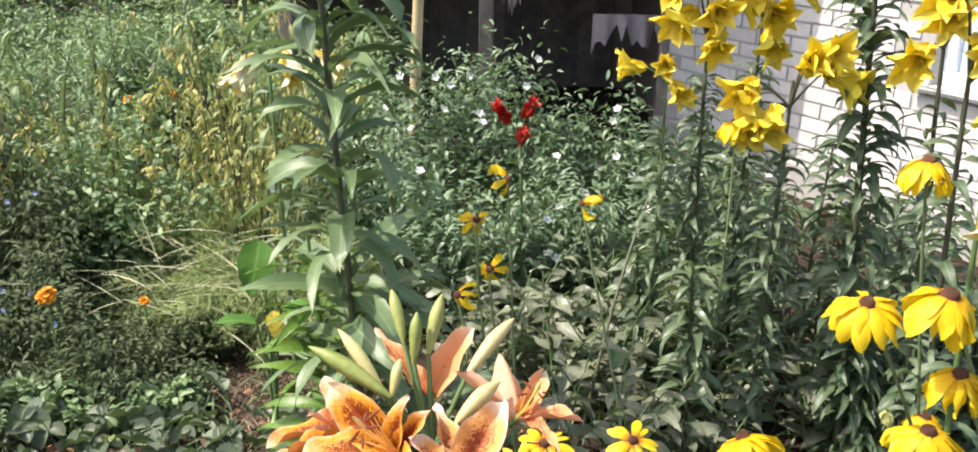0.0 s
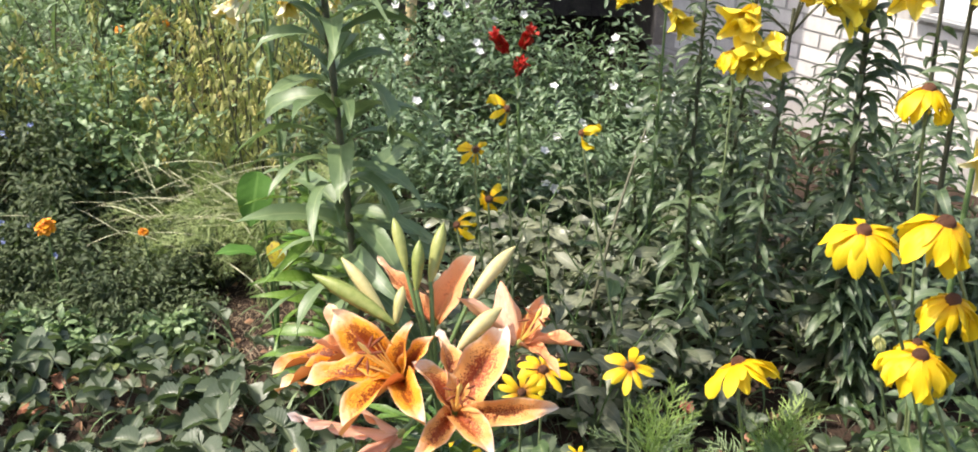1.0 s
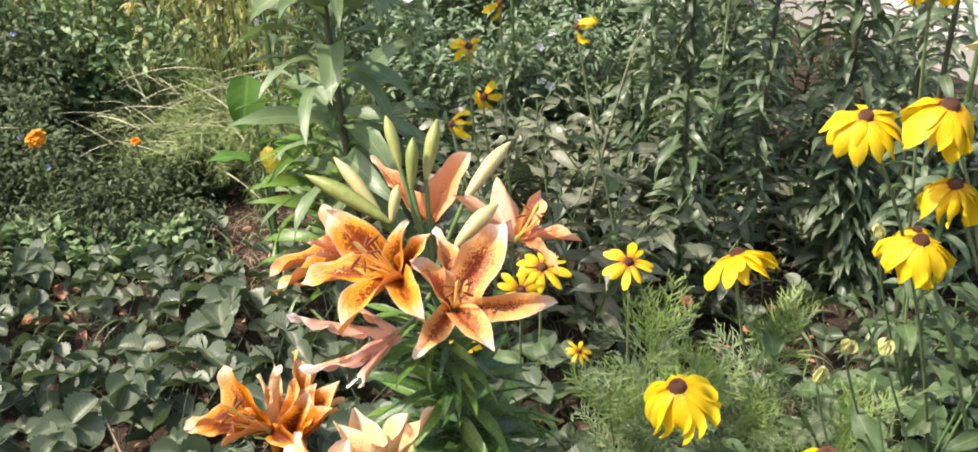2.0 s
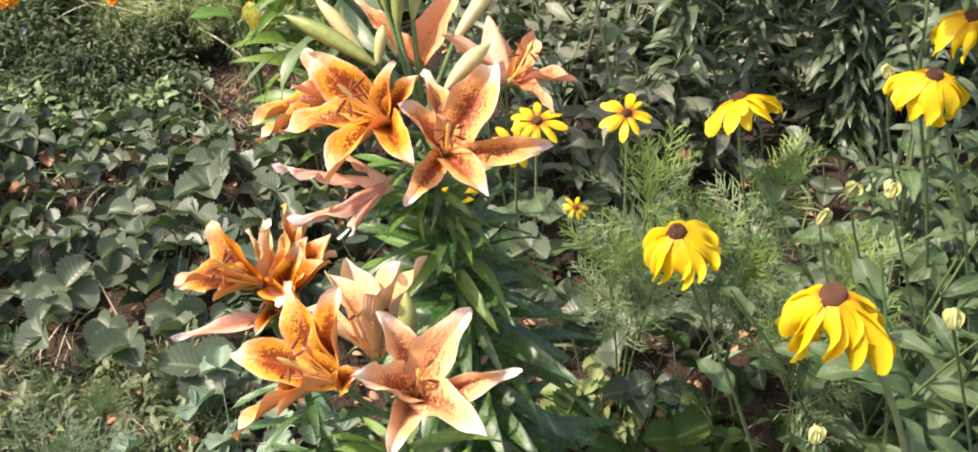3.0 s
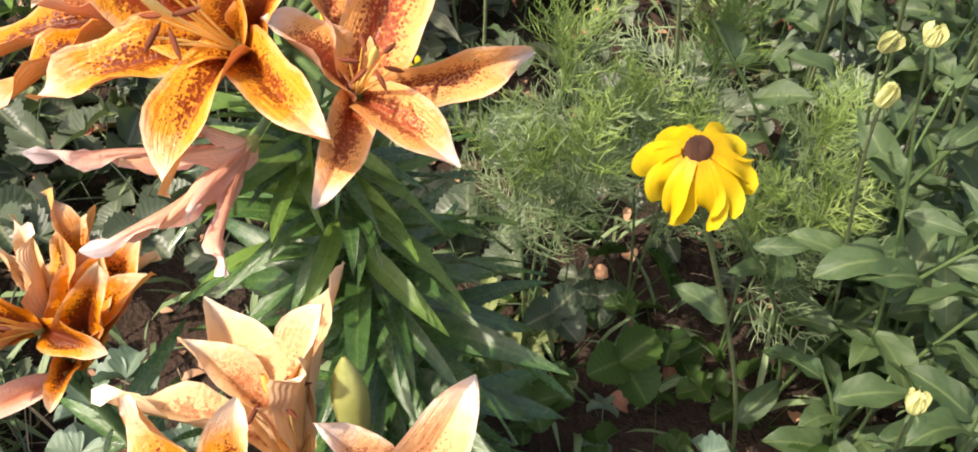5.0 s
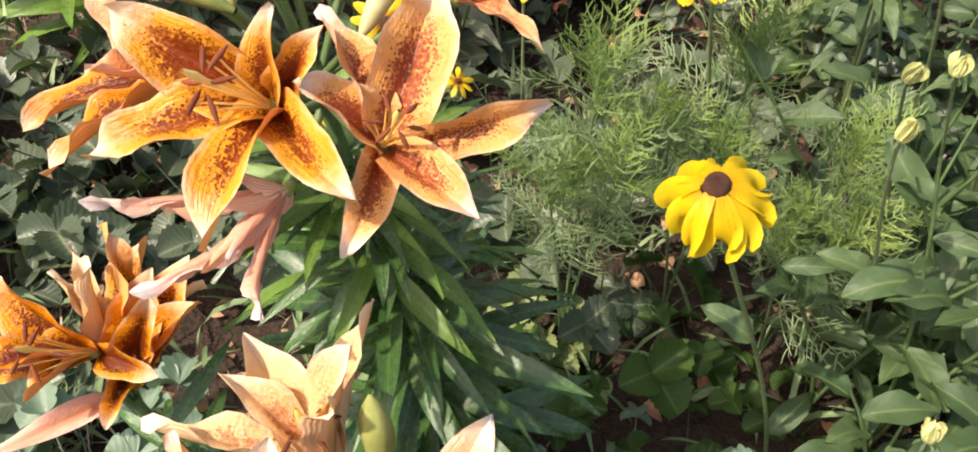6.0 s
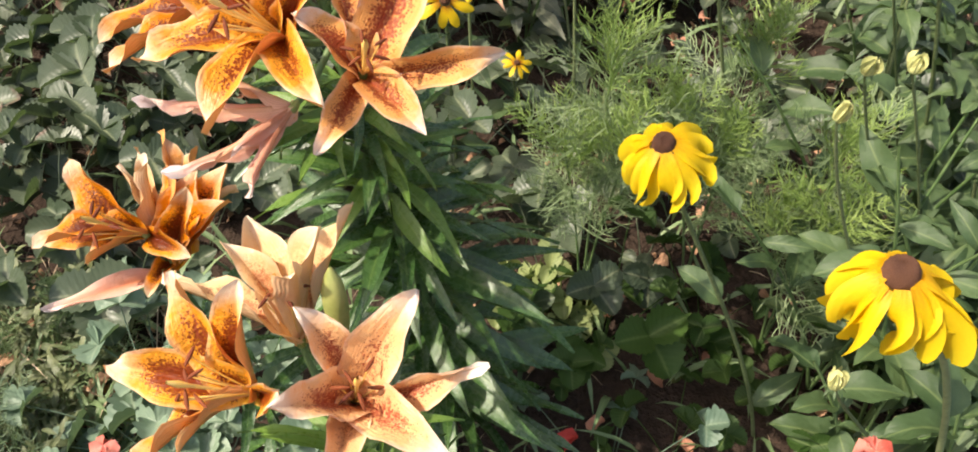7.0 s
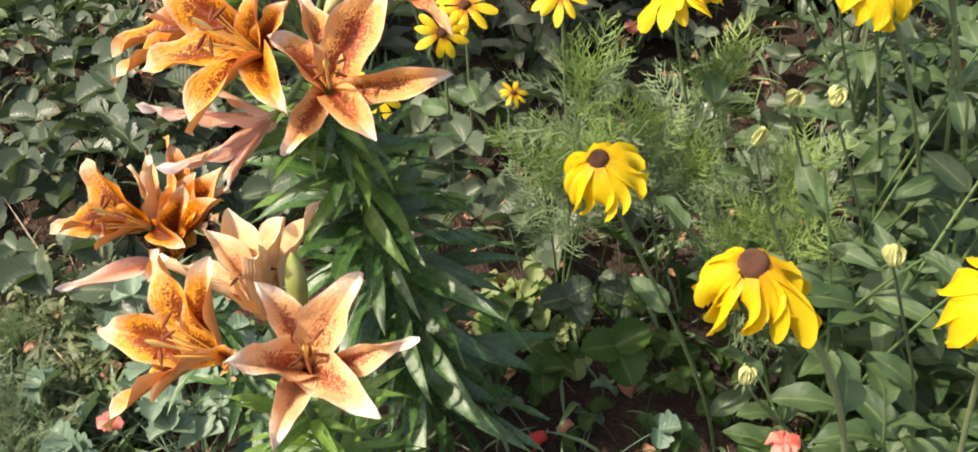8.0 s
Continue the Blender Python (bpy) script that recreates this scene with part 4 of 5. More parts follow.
coneflower((0.213, 0.866, 0.621), (0.43, 0.88), (-150, 16), 0.058, 12, 140, 2, 101, leaf=0.07)
coneflower((0.278, 0.607, 0.752), (0.54, 0.66), (150, 8), 0.061, 17, 150, 4, 2, arc=0.5, thick=0.0029)
coneflower((0.302, 0.392, 0.750), (0.56, 0.46), (-130, 26), 0.043, 13, 45, 5, 17, arc=0.5)
coneflower((0.486, 0.930, 0.775), (0.80, 1.06), (-90, 8), 0.050, 13, 120, 5, 3, arc=0.6)
coneflower((0.548, 1.000, 0.811), (0.86, 1.05), (-95, 6), 0.050, 12, 120, 4, 4, arc=0.6)
coneflower((0.519, 1.000, 0.910), (0.84, 1.12), (-60, 14), 0.058, 15, 120, 5, 5, arc=0.6)
coneflower((0.448, 1.050, 0.878), (0.76, 1.15), (-120, 14), 0.050, 12, 85, 4, 6, arc=0.6)
coneflower((0.589, 1.250, 1.005), (0.74, 1.30), (-90, 4), 0.050, 13, 120, 5, 7)
coneflower((0.350, 1.150, 0.630), (0.50, 1.24), (130, 30), 0.056, 15, 85, 4, 8)
coneflower((0.651, 1.250, 0.610), (0.74, 1.30), (-90, 5), 0.040, 11, 120, 5, 9)
coneflower((0.252, 1.450, 0.438), (0.28, 1.50), (-90, 25), 0.042, 10, 45, 3, 10, True)
coneflower((0.098, 1.480, 0.410), (0.10, 1.52), (-90, 20), 0.046, 10, 45, 3, 11, True)
coneflower((0.058, 1.440, 0.385), (0.06, 1.46), (-90, 60), 0.038, 9, 45, 2, 12, True)
coneflower((-0.045, 1.300, 0.381), (-0.03, 1.33), (-60, 45), 0.036, 9, 45, 2, 13, True)
coneflower((0.180, 1.530, 0.180), (0.19, 1.56), (-60, 30), 0.024, 9, 45, 2, 14, True)
coneflower((0.518, 2.000, 0.895), (0.52, 2.02), (-90, 5), 0.050, 13, 120, 5, 15)
coneflower((0.440, 0.560, 0.757), (0.62, 0.60), (-140, 22), 0.052, 14, 120, 6, 16)
for i, (x, y, z) in enumerate(((0.024, 1.70, 0.842), (-0.034, 1.70, 0.760), (-0.008, 1.65, 0.678), (-0.067, 1.60, 0.645), (0.167, 1.70, 0.797))):
    coneflower((x, y, z), (x + 0.04 + 0.03 * i, y + 0.05), (-30 - 40 * i, 72), 0.038, 11, 120, 5, 30 + i, False, (0, 2, 4, 5, 9), "withering yellow coneflower with curled petals")
for i, (x, y, z) in enumerate(((0.434, 0.942, 0.613), (0.373, 0.867, 0.628), (0.48, 0.937, 0.612), (0.337, 0.68, 0.484), (0.458, 0.708, 0.616), (0.548, 1.15, 0.655))):
    coneflower((x, y, z), (x + 0.24, y + 0.10), (-40 + 37 * i, 18), 0.022, 9, 45, 2, 50 + i, False, (), "coneflower bud just opening, pale yellow and green", True, thick=0.0017)


# ---- tall lilies behind ----
def stem_lily(base, top, leaves, meshes, length, blooms, paint, seed, label, el=-5, start=0.12, end=0.9, taper=0.7, thick=0.007, material="stem", size=0.110, spread=30, bend_by=0.0, whole=None):
    """An upright lily: leafy stem, blooms [(offset from the top), (az, el)] on short stalks."""
    r = random.Random(seed)
    base, top = Vector((*base, 0.0)), Vector(top)
    p = thing("lily_plant", base, label, "lily", "tall lilies")
    t = top - base
    line = [(0, 0, -0.02), (t.x * 0.3 + bend_by, t.y * 0.3, t.z * 0.35), (t.x * 0.8, t.y * 0.8, t.z * 0.75), t]
    stalk(p, line, thick, thick * 0.55, material, "stem", 7, 16)
    dress_stem(p, line, leaves, meshes, length, start, end, el, r, taper, 0.25, whole)
    for offset, axis in blooms:
        axis = (axis[0], axis[1] - (5 if "lily" in paint and paint != "red_lily" else 0))
        at = t + Vector(offset)
        lily_flower(p, at, axis, size * 1.1, whorl(axis, spread, size, r), paint, r, "bud_pale")
        foot = t * 0.94
        stalk(p, [foot, foot * 0.4 + at * 0.6 + Vector((0, 0, 0.01)), at], 0.003, 0.0026, material, "pedicel", 5, 6)
    return p


YL = "yellow lily with several wide blooms on a leafy stem"
stem_lily((-0.27, 1.82), (-0.335, 1.74, 1.36), 96, TALL, 0.255, [], "yellow_lily", 21, "tall lily in bud with long drooping grey-green leaves", 22, 0.22, 0.97, 0.85, 0.010, "dark_stem")
stem_lily((-0.34, 1.92), (-0.40, 1.88, 0.66), 64, LILY_YOUNG, 0.20, [], "yellow_lily", 31, "young green lily shoot with soft drooping leaves", 20)
stem_lily((-0.20, 1.95), (-0.24, 1.91, 0.58), 56, TALL, 0.19, [], "yellow_lily", 32, "young lily shoot with grey-green leaves", 20)
stem_lily((-0.55, 2.36), (-0.570, 2.32, 0.99), 40, TALL, 0.13, [((-0.03, -0.03, -0.01), (-130, -45)), ((0.05, -0.03, 0.0), (-60, -40)), ((0.11, -0.02, 0.0), (-20, -25))], "cream_lily", 22, "pale cream-yellow lily in full bloom", 10, size=0.112, spread=26)
stem_lily((0.52, 2.25), (0.487, 2.20, 1.11), 160, BRUSH, 0.10, [((0.0, -0.03, 0.02), (-90, -5)), ((-0.03, 0.0, 0.06), (-150, 0)), ((0.035, 0.0, 0.05), (-30, -10)), ((0.02, -0.02, 0.09), (-60, 10)), ((0.01, -0.03, -0.03), (-100, -30)), ((-0.035, -0.02, 0.01), (-140, -25)), ((-0.02, -0.03, 0.10), (-120, 10))], "yellow_lily", 23, YL, 18, 0.15, 0.85, material="dark_stem")
stem_lily((0.42, 2.26), (0.40, 2.20, 1.00), 60, BRUSH, 0.10, [((0.0, -0.02, 0.0), (-110, 0)), ((0.01, -0.03, -0.05), (-70, -20)), ((-0.05, 0.0, -0.02), (180, 5))], "yellow_lily", 33, YL, 18, 0.3, 0.8, thick=0.005, size=0.08)
stem_lily((0.63, 2.35), (0.640, 2.30, 1.13), 160, BRUSH, 0.10, [((0.0, -0.03, -0.01), (-80, -10)), ((0.03, -0.01, 0.04), (-40, 0)), ((-0.02, -0.02, 0.05), (-120, 0)), ((0.01, -0.03, -0.06), (-90, -30)), ((0.02, 0.0, 0.09), (-60, 20))], "yellow_lily", 24, YL, 18, 0.15, 0.85, material="dark_stem")
stem_lily((0.64, 2.05), (0.640, 2.02, 0.985), 160, BRUSH, 0.10, [((0.0, -0.04, 0.03), (-80, 25)), ((-0.04, -0.02, -0.05), (-110, -35)), ((0.055, -0.02, 0.02), (-30, -10)), ((-0.08, 0.0, 0.0), (-130, -20)), ((0.02, -0.03, 0.06), (-60, 10)), ((-0.085, 0.0, -0.05), (-100, -40))], "yellow_lily", 25, YL, 18, 0.15, 0.82, material="dark_stem")
stem_lily((0.86, 2.02), (0.775, 2.0, 1.30), 230, BRUSH, 0.12, [], "yellow_lily", 26, "tall lily stem with curled dark narrow leaves", 20, 0.15, 0.98, 0.85, 0.010, "dark_stem")
stem_lily((0.98, 1.95), (0.90, 1.92, 1.14), 60, BRUSH, 0.11, [((-0.04, -0.03, -0.06), (-130, -20)), ((0.04, -0.02, 0.03), (-60, 0)), ((-0.01, -0.02, 0.02), (-110, -10))], "yellow_lily", 27, YL, 18, 0.15, 0.82, material="dark_stem")
stem_lily((0.86, 1.62), (0.80, 1.60, 1.12), 50, BRUSH, 0.10, [((-0.01, -0.03, 0.02), (-100, -10)), ((0.04, -0.02, 0.05), (-50, 0)), ((0.02, -0.03, -0.04), (-80, -40)), ((-0.02, 0.0, 0.07), (-140, 10))], "yellow_lily", 28, YL, 18, 0.3, 0.85, material="dark_stem")
stem_lily((0.76, 1.34), (0.70, 1.30, 0.92), 50, BRUSH, 0.10, [((0.0, -0.03, 0.02), (-110, -5)), ((0.04, 0.0, 0.03), (-20, 10))], "cream_lily", 29, "cream lily bloom on a leafy stem beside the coneflowers", 18, 0.15, 0.85)
stem_lily((0.10, 2.66), (0.07, 2.62, 0.74), 50, BRUSH, 0.10, [((0.01, -0.03, 0.03), (-60, 55)), ((0.0, -0.02, -0.045), (-80, 40)), ((-0.03, 0.0, 0.01), (-150, 50))], "red_lily", 30, "deep red lily with upright blooms", 18, 0.2, 0.85, size=0.085, spread=17)
r = random.Random(5)
for i in range(22):
    x, y = 0.36 + 0.95 * r.random(), 2.0 + 0.9 * r.random()
    h = (0.34 if y < 2.35 else 0.5) + 0.26 * r.random()
    stem_lily((x, y), (x + r.uniform(-0.05, 0.05), y + r.uniform(-0.04, 0.04), h), 90, BRUSH, 0.13, [], "yellow_lily", 200 + i, "spent lily stem with dense narrow leaves", 12, 0.1, 1.0, 0.7, 0.006, "dark_stem", whole=BRUSH_FORM)


# ---- strawberries and low plants ----
def crown(name, at, meshes, count, seed, label, category, group, size=1.0):
    r = random.Random(seed)
    p = thing(name, (at[0], at[1], ground_height(*at) - 0.004), label, category, group)
    for i in range(count):
        lean = r.uniform(5, 52)
        m = Matrix.Rotation(radians(i * 137.5 + r.uniform(-30, 30)), 4, "Z") @ Matrix.Rotation(radians(-lean), 4, "X") @ Matrix.Translation((0, 0.006, 0))
        part("leaf", r.choice(meshes), None, p, "", m @ Matrix.Scale(size * r.uniform(0.8, 1.15), 4))
    return p


def clear_of(x, y):
    return min(math.hypot(x, y - 0.93), math.hypot(x + 0.07, y - 0.69), math.hypot(x + 0.22, y - 0.9)) > 0.07


r = random.Random(77)
SB = "strawberry plant with toothed grey-green leaves low over the soil"
SB_SHADED = "strawberry plant with green toothed leaves, coloured darker for shade, under the coneflowers"
spots = []
for tries in range(4000):
    if r.random() < 0.62:
        x, y = r.uniform(-1.65, -0.12), r.uniform(0.75, 2.12)
        gap = 0.10 if y > 1.3 else 0.118
        if y < 1.30 - 0.10 * math.sin(x * 9) and x > -1.15:
            continue
        if x > -0.75 and y > 1.98:
            continue
    else:
        x, y = r.uniform(0.0, 1.5), r.uniform(0.6, 1.85)
        gap = 0.15
        if 0.02 < x < 0.40 and 0.55 < y < 1.05:
            continue
    if clear_of(x, y) and all(math.hypot(x - a, y - b) > gap for a, b in spots):
        spots.append((x, y))
for i, (x, y) in enumerate(spots):
    kinds = STRAW if r.random() < 0.95 else STRAW + STRAW_RED[:1]
    # near plants right of the lilies take the leaf darkened for shade
    crown("strawberry_plant", (x, y), STRAW_SHADED if x > 0.0 and y < 1.15 else kinds, r.randint(5, 8), 300 + i, SB_SHADED if x > 0.0 and y < 1.15 else SB, "strawberry", "strawberries", r.uniform(0.8, 1.12) * (1.14 if x < 0 and y < 1.6 else 1.0))
for i, (x, y) in enumerate(((-0.38, 1.03), (-0.40, 0.97), (-0.36, 0.93), (-0.34, 0.87), (-0.32, 0.81), (-0.30, 0.75))):
    crown("columbine", (x, y), COLUMB, 10, 500 + i, "clump of rounded blue-green leaves beside the lilies", "columbine", "", 1.05)
for i, (x, y) in enumerate(((0.200, 0.825), (0.14, 0.60))):
    crown("columbine", (x, y), COLUMB, 6, 520 + i, "small clump of grey-green rounded leaves", "columbine", "", 0.72)
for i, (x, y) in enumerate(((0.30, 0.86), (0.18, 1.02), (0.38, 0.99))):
    crown("strawberry_plant", (x, y), STRAW_SHADED, 7, 530 + i, "strawberry plant with broad leaves, coloured darker for the shade", "strawberry", "strawberries", 0.68)
for i, (x, y) in enumerate(((0.165, 1.13), (0.20, 1.17), (0.225, 1.10), (0.14, 1.18), (-0.98, 1.98), (-0.36, 1.78))):
    crown("strawberry_plant", (x, y), LIME, 5, 540 + i, "yellow-green young strawberry plant", "strawberry", "strawberries", 1.0)


# ---- feathery plants ----
def frond(i, r):
    """A finely divided leaf: a bent rib with pairs of thread-like pinnae that point forwards and fork."""
    rib = arch(1.0, 30, 45, 13)
    shapes = [tube(rib, np.linspace(0.009, 0.004, 13), 3)]

    def thread(a, b, width):
        mid = (a + b) / 2 + np.array([r.uniform(-0.045, 0.045), r.uniform(-0.05, 0.02), r.uniform(-0.03, 0.05)])
        shapes.append(blade(bend([a, mid, b], 4), (r.uniform(-0.5, 0.5), 0.2, 1), width * np.array([0.9, 1.0, 0.9, 0.35]), 2))

    for k in range(2, 13):
        for side in (-1, 1):
            reach = (0.50 - 0.027 * k) * r.uniform(0.75, 1.25)
            out = Vector((side * r.uniform(0.4, 0.9), r.uniform(0.25, 1.0), r.uniform(-0.35, 0.65))).normalized()
            a = rib[k]
            b = a + np.array(out) * reach
            thread(a, b, 0.0066)
            for fork in (0.30, 0.55, 0.78):
                c = a + (b - a) * fork
                turn = Vector((side * r.uniform(-1.0, 0.6), r.uniform(0.0, 0.9), r.uniform(-0.5, 0.8)))
                thread(c, c + np.array((out + turn).normalized()) * reach * r.uniform(0.35, 0.60), 0.0058)
    return join(shapes)


FROND = variants(5, frond, "frond", M["feather"])
FROND_YOUNG = variants(4, frond, "frond", M["feather_young"])


def feather_plant(base, height, stems, seed):
    r = random.Random(seed)
    p = thing("feathery_plant", (*base, ground_height(*base)), "soft green plant with thread-fine feathery leaves", "cosmos", "feathery plants")
    for k in range(stems):
        a = k * 2.4 + r.random()
        reach = height * r.uniform(0.04, 0.14)
        top = Vector((math.cos(a) * reach, math.sin(a) * reach, height * (1.0 if k == 0 else r.uniform(0.7, 0.92))))
        line = [(0, 0, -0.01), (top.x * 0.2, top.y * 0.2, top.z * 0.5), top]
        stalk(p, line, 0.0024, 0.0014, "stem", "stem", 5, 8)
        dress_stem(p, line, 10, FROND, 0.125, 0.50, 0.95, 34, r, 0.8)
        dress_stem(p, line, 7, FROND_YOUNG, 0.110, 0.84, 1.0, 52, r, 0.75)


for i, (x, y, h, n) in enumerate(((0.222, 1.13, 0.49, 3), (0.390, 1.14, 0.49, 3), (0.48, 1.02, 0.42, 3))):
    feather_plant((x, y), h, n, 600 + i)


# ---- middle ground ----
def leafy_clump(name, at, height, stems, leaves, meshes, length, seed, label, category, group, spread=0.35, el=15, whole=None):
    r = random.Random(seed)
    p = thing(name, (*at, ground_height(*at)), label, category, group)
    for k in range(stems):
        a = k * 2.4 + r.random()
        reach = height * spread * r.uniform(0.4, 1.2)
        top = Vector((math.cos(a) * reach, math.sin(a) * reach, height * r.uniform(0.7, 1.05)))
        line = [(0, 0, -0.01), (top.x * 0.2, top.y * 0.2, top.z * 0.5), top]
        stalk(p, line, 0.0032, 0.0018, "stem", "stem", 5, 7)
        dress_stem(p, line, leaves, meshes, length, 0.2, 1.0, el, r, 0.75, 0.25, whole)
    return p


SAGE_FORM = [leaf_shape(1.0, 0.34 * q, 15, 60, 7, 3, 0.35, 0.8, 0.9, 0.04, q * 9) for q in (0.7, 0.9, 1.1, 1.2)]
r = random.Random(91)
SG = "grey-green leafy perennial without flowers in the middle of the bed"
for i in range(46):
    x, y = r.uniform(-0.25, 1.55), r.uniform(1.72, 2.65)
    if x > 0.75 and y < 1.9:
        continue
    leafy_clump("perennial", (x, y), r.uniform(0.28, 0.48), 4, 11, SAGE_LEAF, 0.10, 700 + i, SG, "perennial", "grey-green perennials", 0.45, 15, None if y < 2.15 else SAGE_FORM)
for i in range(12):
    x, y = r.uniform(0.72, 1.25), r.uniform(0.75, 1.6)
    leafy_clump("coneflower_foliage", (x, y), r.uniform(0.3, 0.5), 3, 8, RUD_LEAF, 0.11, 800 + i, "leafy coneflower shoots not yet in flower", "coneflower", "coneflower shoots", 0.3)
for i, (x, y) in enumerate(((0.60, 0.72), (0.62, 0.90), (0.52, 0.80), (0.68, 1.0), (0.70, 0.82), (0.53, 0.94), (0.60, 1.04), (0.66, 0.90), (0.57, 0.86), (0.76, 0.94))):
    leafy_clump("coneflower_foliage", (x, y), r.uniform(0.25, 0.38) if i < 5 else r.uniform(0.48, 0.60), 3, 7, RUD_LEAF, 0.10, 830 + i, "leafy coneflower shoots not yet in flower", "coneflower", "coneflower shoots", 0.35)

# ---- bushes and weeds ----
def small_leaf(width, fall, n=5):
    return [leaf_shape(1.0, width * q, 10, fall * q, n, 3, 0.3, 0.8, 0.9) for q in (0.8, 1.0, 1.25)]


ROUND, NARROW, THREAD = small_leaf(0.5, 40), small_leaf(0.26, 60), small_leaf(0.022, 70, 5)


def bush(name, at, size, leaves, templates, leaf, paint, seed, label, category, stems=7, hollow=0.45, up=10):
    """A bush: thin stems and many small leaves in an uneven dome of (width, depth, height)."""
    q = np.random.RandomState(seed)
    base = Vector((*at, ground_height(*at) - 0.01))
    p = thing(name, base, label, category)
    w, d, h = size
    tips = []
    for k in range(stems):
        a, s = k * 2.4 + q.rand(), math.sqrt(q.rand())
        top = Vector((math.cos(a) * w / 2 * s * 0.9, math.sin(a) * d / 2 * s * 0.9, h * (0.95 - 0.35 * s * s) * q.uniform(0.75, 1.1)))
        tips.append(top)
        stalk(p, [(0, 0, 0), (top.x * 0.3, top.y * 0.3, top.z * 0.5), top], 0.005, 0.002, "dark_stem", "stem", 5, 7)
    tips = np.array([tuple(t) for t in tips])
    pick = q.randint(len(tips), size=leaves)
    along = q.uniform(0.15, 1.0, leaves) ** 0.6
    spots = tips[pick] * along[:, None] * np.array([1, 1, 1.0])
    spots[:, :2] *= (0.35 + 0.65 * along)[:, None]
    spots += q.normal(0, 1, (leaves, 3)) * np.array([w, d, h]) * 0.085
    spots[:, 2] = np.abs(spots[:, 2])
    az = np.degrees(np.arctan2(spots[:, 1], spots[:, 0])) + q.normal(0, 60, leaves)
    shape = scatter(templates, spots, az, up + q.normal(0, 28, leaves), leaf * q.uniform(0.6, 1.25, leaves), q.normal(0, 30, leaves), seed)
    f = part("foliage", shape, M[paint], p)
    f["kind"] = "stuff"
    return p, tips


def blossoms(owner, tips, count, petal, paint, seed, heart=None):
    """Small open five-petalled flowers on a bush's outer twigs."""
    q = random.Random(seed)
    for i in range(count):
        t = tips[q.randrange(len(tips))] * q.uniform(0.85, 1.08) + np.array([q.uniform(-0.07, 0.07), q.uniform(-0.09, 0.03), q.uniform(0, 0.06)])
        shapes = [moved(leaf_shape(petal, petal * 0.8, 25, 35, 6, 5, 0.2, 0.9, 0.6), aim((0, 0, 0), k * 72, 18, 0, 1.0)) for k in range(5)]
        m = Matrix.Translation(Vector(t)) @ Matrix.Rotation(radians(q.uniform(-40, 40)), 4, "Y") @ Matrix.Rotation(radians(q.uniform(20, 70)), 4, "X")
        part("blossom", join(shapes), M[paint], owner, "", m)


PB = "leafy petunia bush dotted with small white flowers"
for i, (x, y, w, d, h, white) in enumerate(((-0.20, 3.30, 0.7, 0.6, 1.00, 2), (0.10, 3.25, 0.6, 0.5, 0.90, 4), (0.36, 3.15, 0.55, 0.5, 0.74, 6), (0.62, 3.2, 0.6, 0.5, 0.58, 5), (-0.05, 2.80, 0.7, 0.5, 0.66, 1), (0.28, 2.8, 0.6, 0.5, 0.56, 5), (-0.42, 2.95, 0.6, 0.5, 0.70, 0), (0.85, 3.3, 0.6, 0.5, 0.46, 2))):
    b, tips = bush("petunia_bush", (x, y), (w, d, h), 4000, NARROW, 0.042, "petunia_leaf", 900 + i, PB, "petunia")
    blossoms(b, tips, white * 2 + 1, 0.018, "white_petal", 930 + i)
for i, (x, y, w, d, h) in enumerate(((-1.02, 2.32, 0.5, 0.35, 0.30), (-0.95, 2.55, 0.3, 0.3, 0.24), (-1.30, 2.35, 0.45, 0.4, 0.32))):
    bush("marigold_bush", (x, y), (w, d, h), 4600, NARROW, 0.025, "marigold_leaf", 950 + i, "dark green low marigold bush with fine leaves", "marigold")
for i, (x, y, w, d, h) in enumerate(((-1.66, 2.52, 0.5, 0.5, 0.44), (-1.42, 2.72, 0.5, 0.5, 0.50), (-1.62, 3.15, 0.7, 0.6, 0.62), (-1.32, 2.45, 0.4, 0.4, 0.34))):
    b, tips = bush("cornflower_bush", (x, y), (w, d, h), 4200, NARROW, 0.036, "marigold_leaf", 960 + i, "dark bushy cornflower with a few pale blue heads", "cornflower")
    blossoms(b, tips, 4, 0.011, "blue_petal", 965 + i)
for i, (x, y, h) in enumerate(((-1.34, 2.08, 0.20), (-1.18, 2.14, 0.17), (-1.50, 2.16, 0.24), (-1.02, 2.16, 0.15), (-1.46, 1.94, 0.16), (-0.86, 2.22, 0.13))):
    bush("low_weed", (x, y), (0.26, 0.2, h), 520, ROUND if i % 2 else NARROW, 0.034, "weed_leaf", 980 + i, "low fresh green weed at the edge of the bed", "weed", 6)
WB = "tangle of green garden weeds"
r = random.Random(17)
for i in range(26):
    y = 2.95 + 5.0 * (i / 26)
    x = r.uniform(-0.75 - 0.42 * y, -0.35 - 0.09 * y)
    bush("weed", (x, y), (r.uniform(0.6, 1.0), 0.6, r.uniform(0.40, 0.70) * (1 if y < 4 else 1.4)), 3000, NARROW if i % 4 else ROUND, 0.028 + 0.006 * (y - 2), "weed_leaf", 1000 + i, WB, "weed")
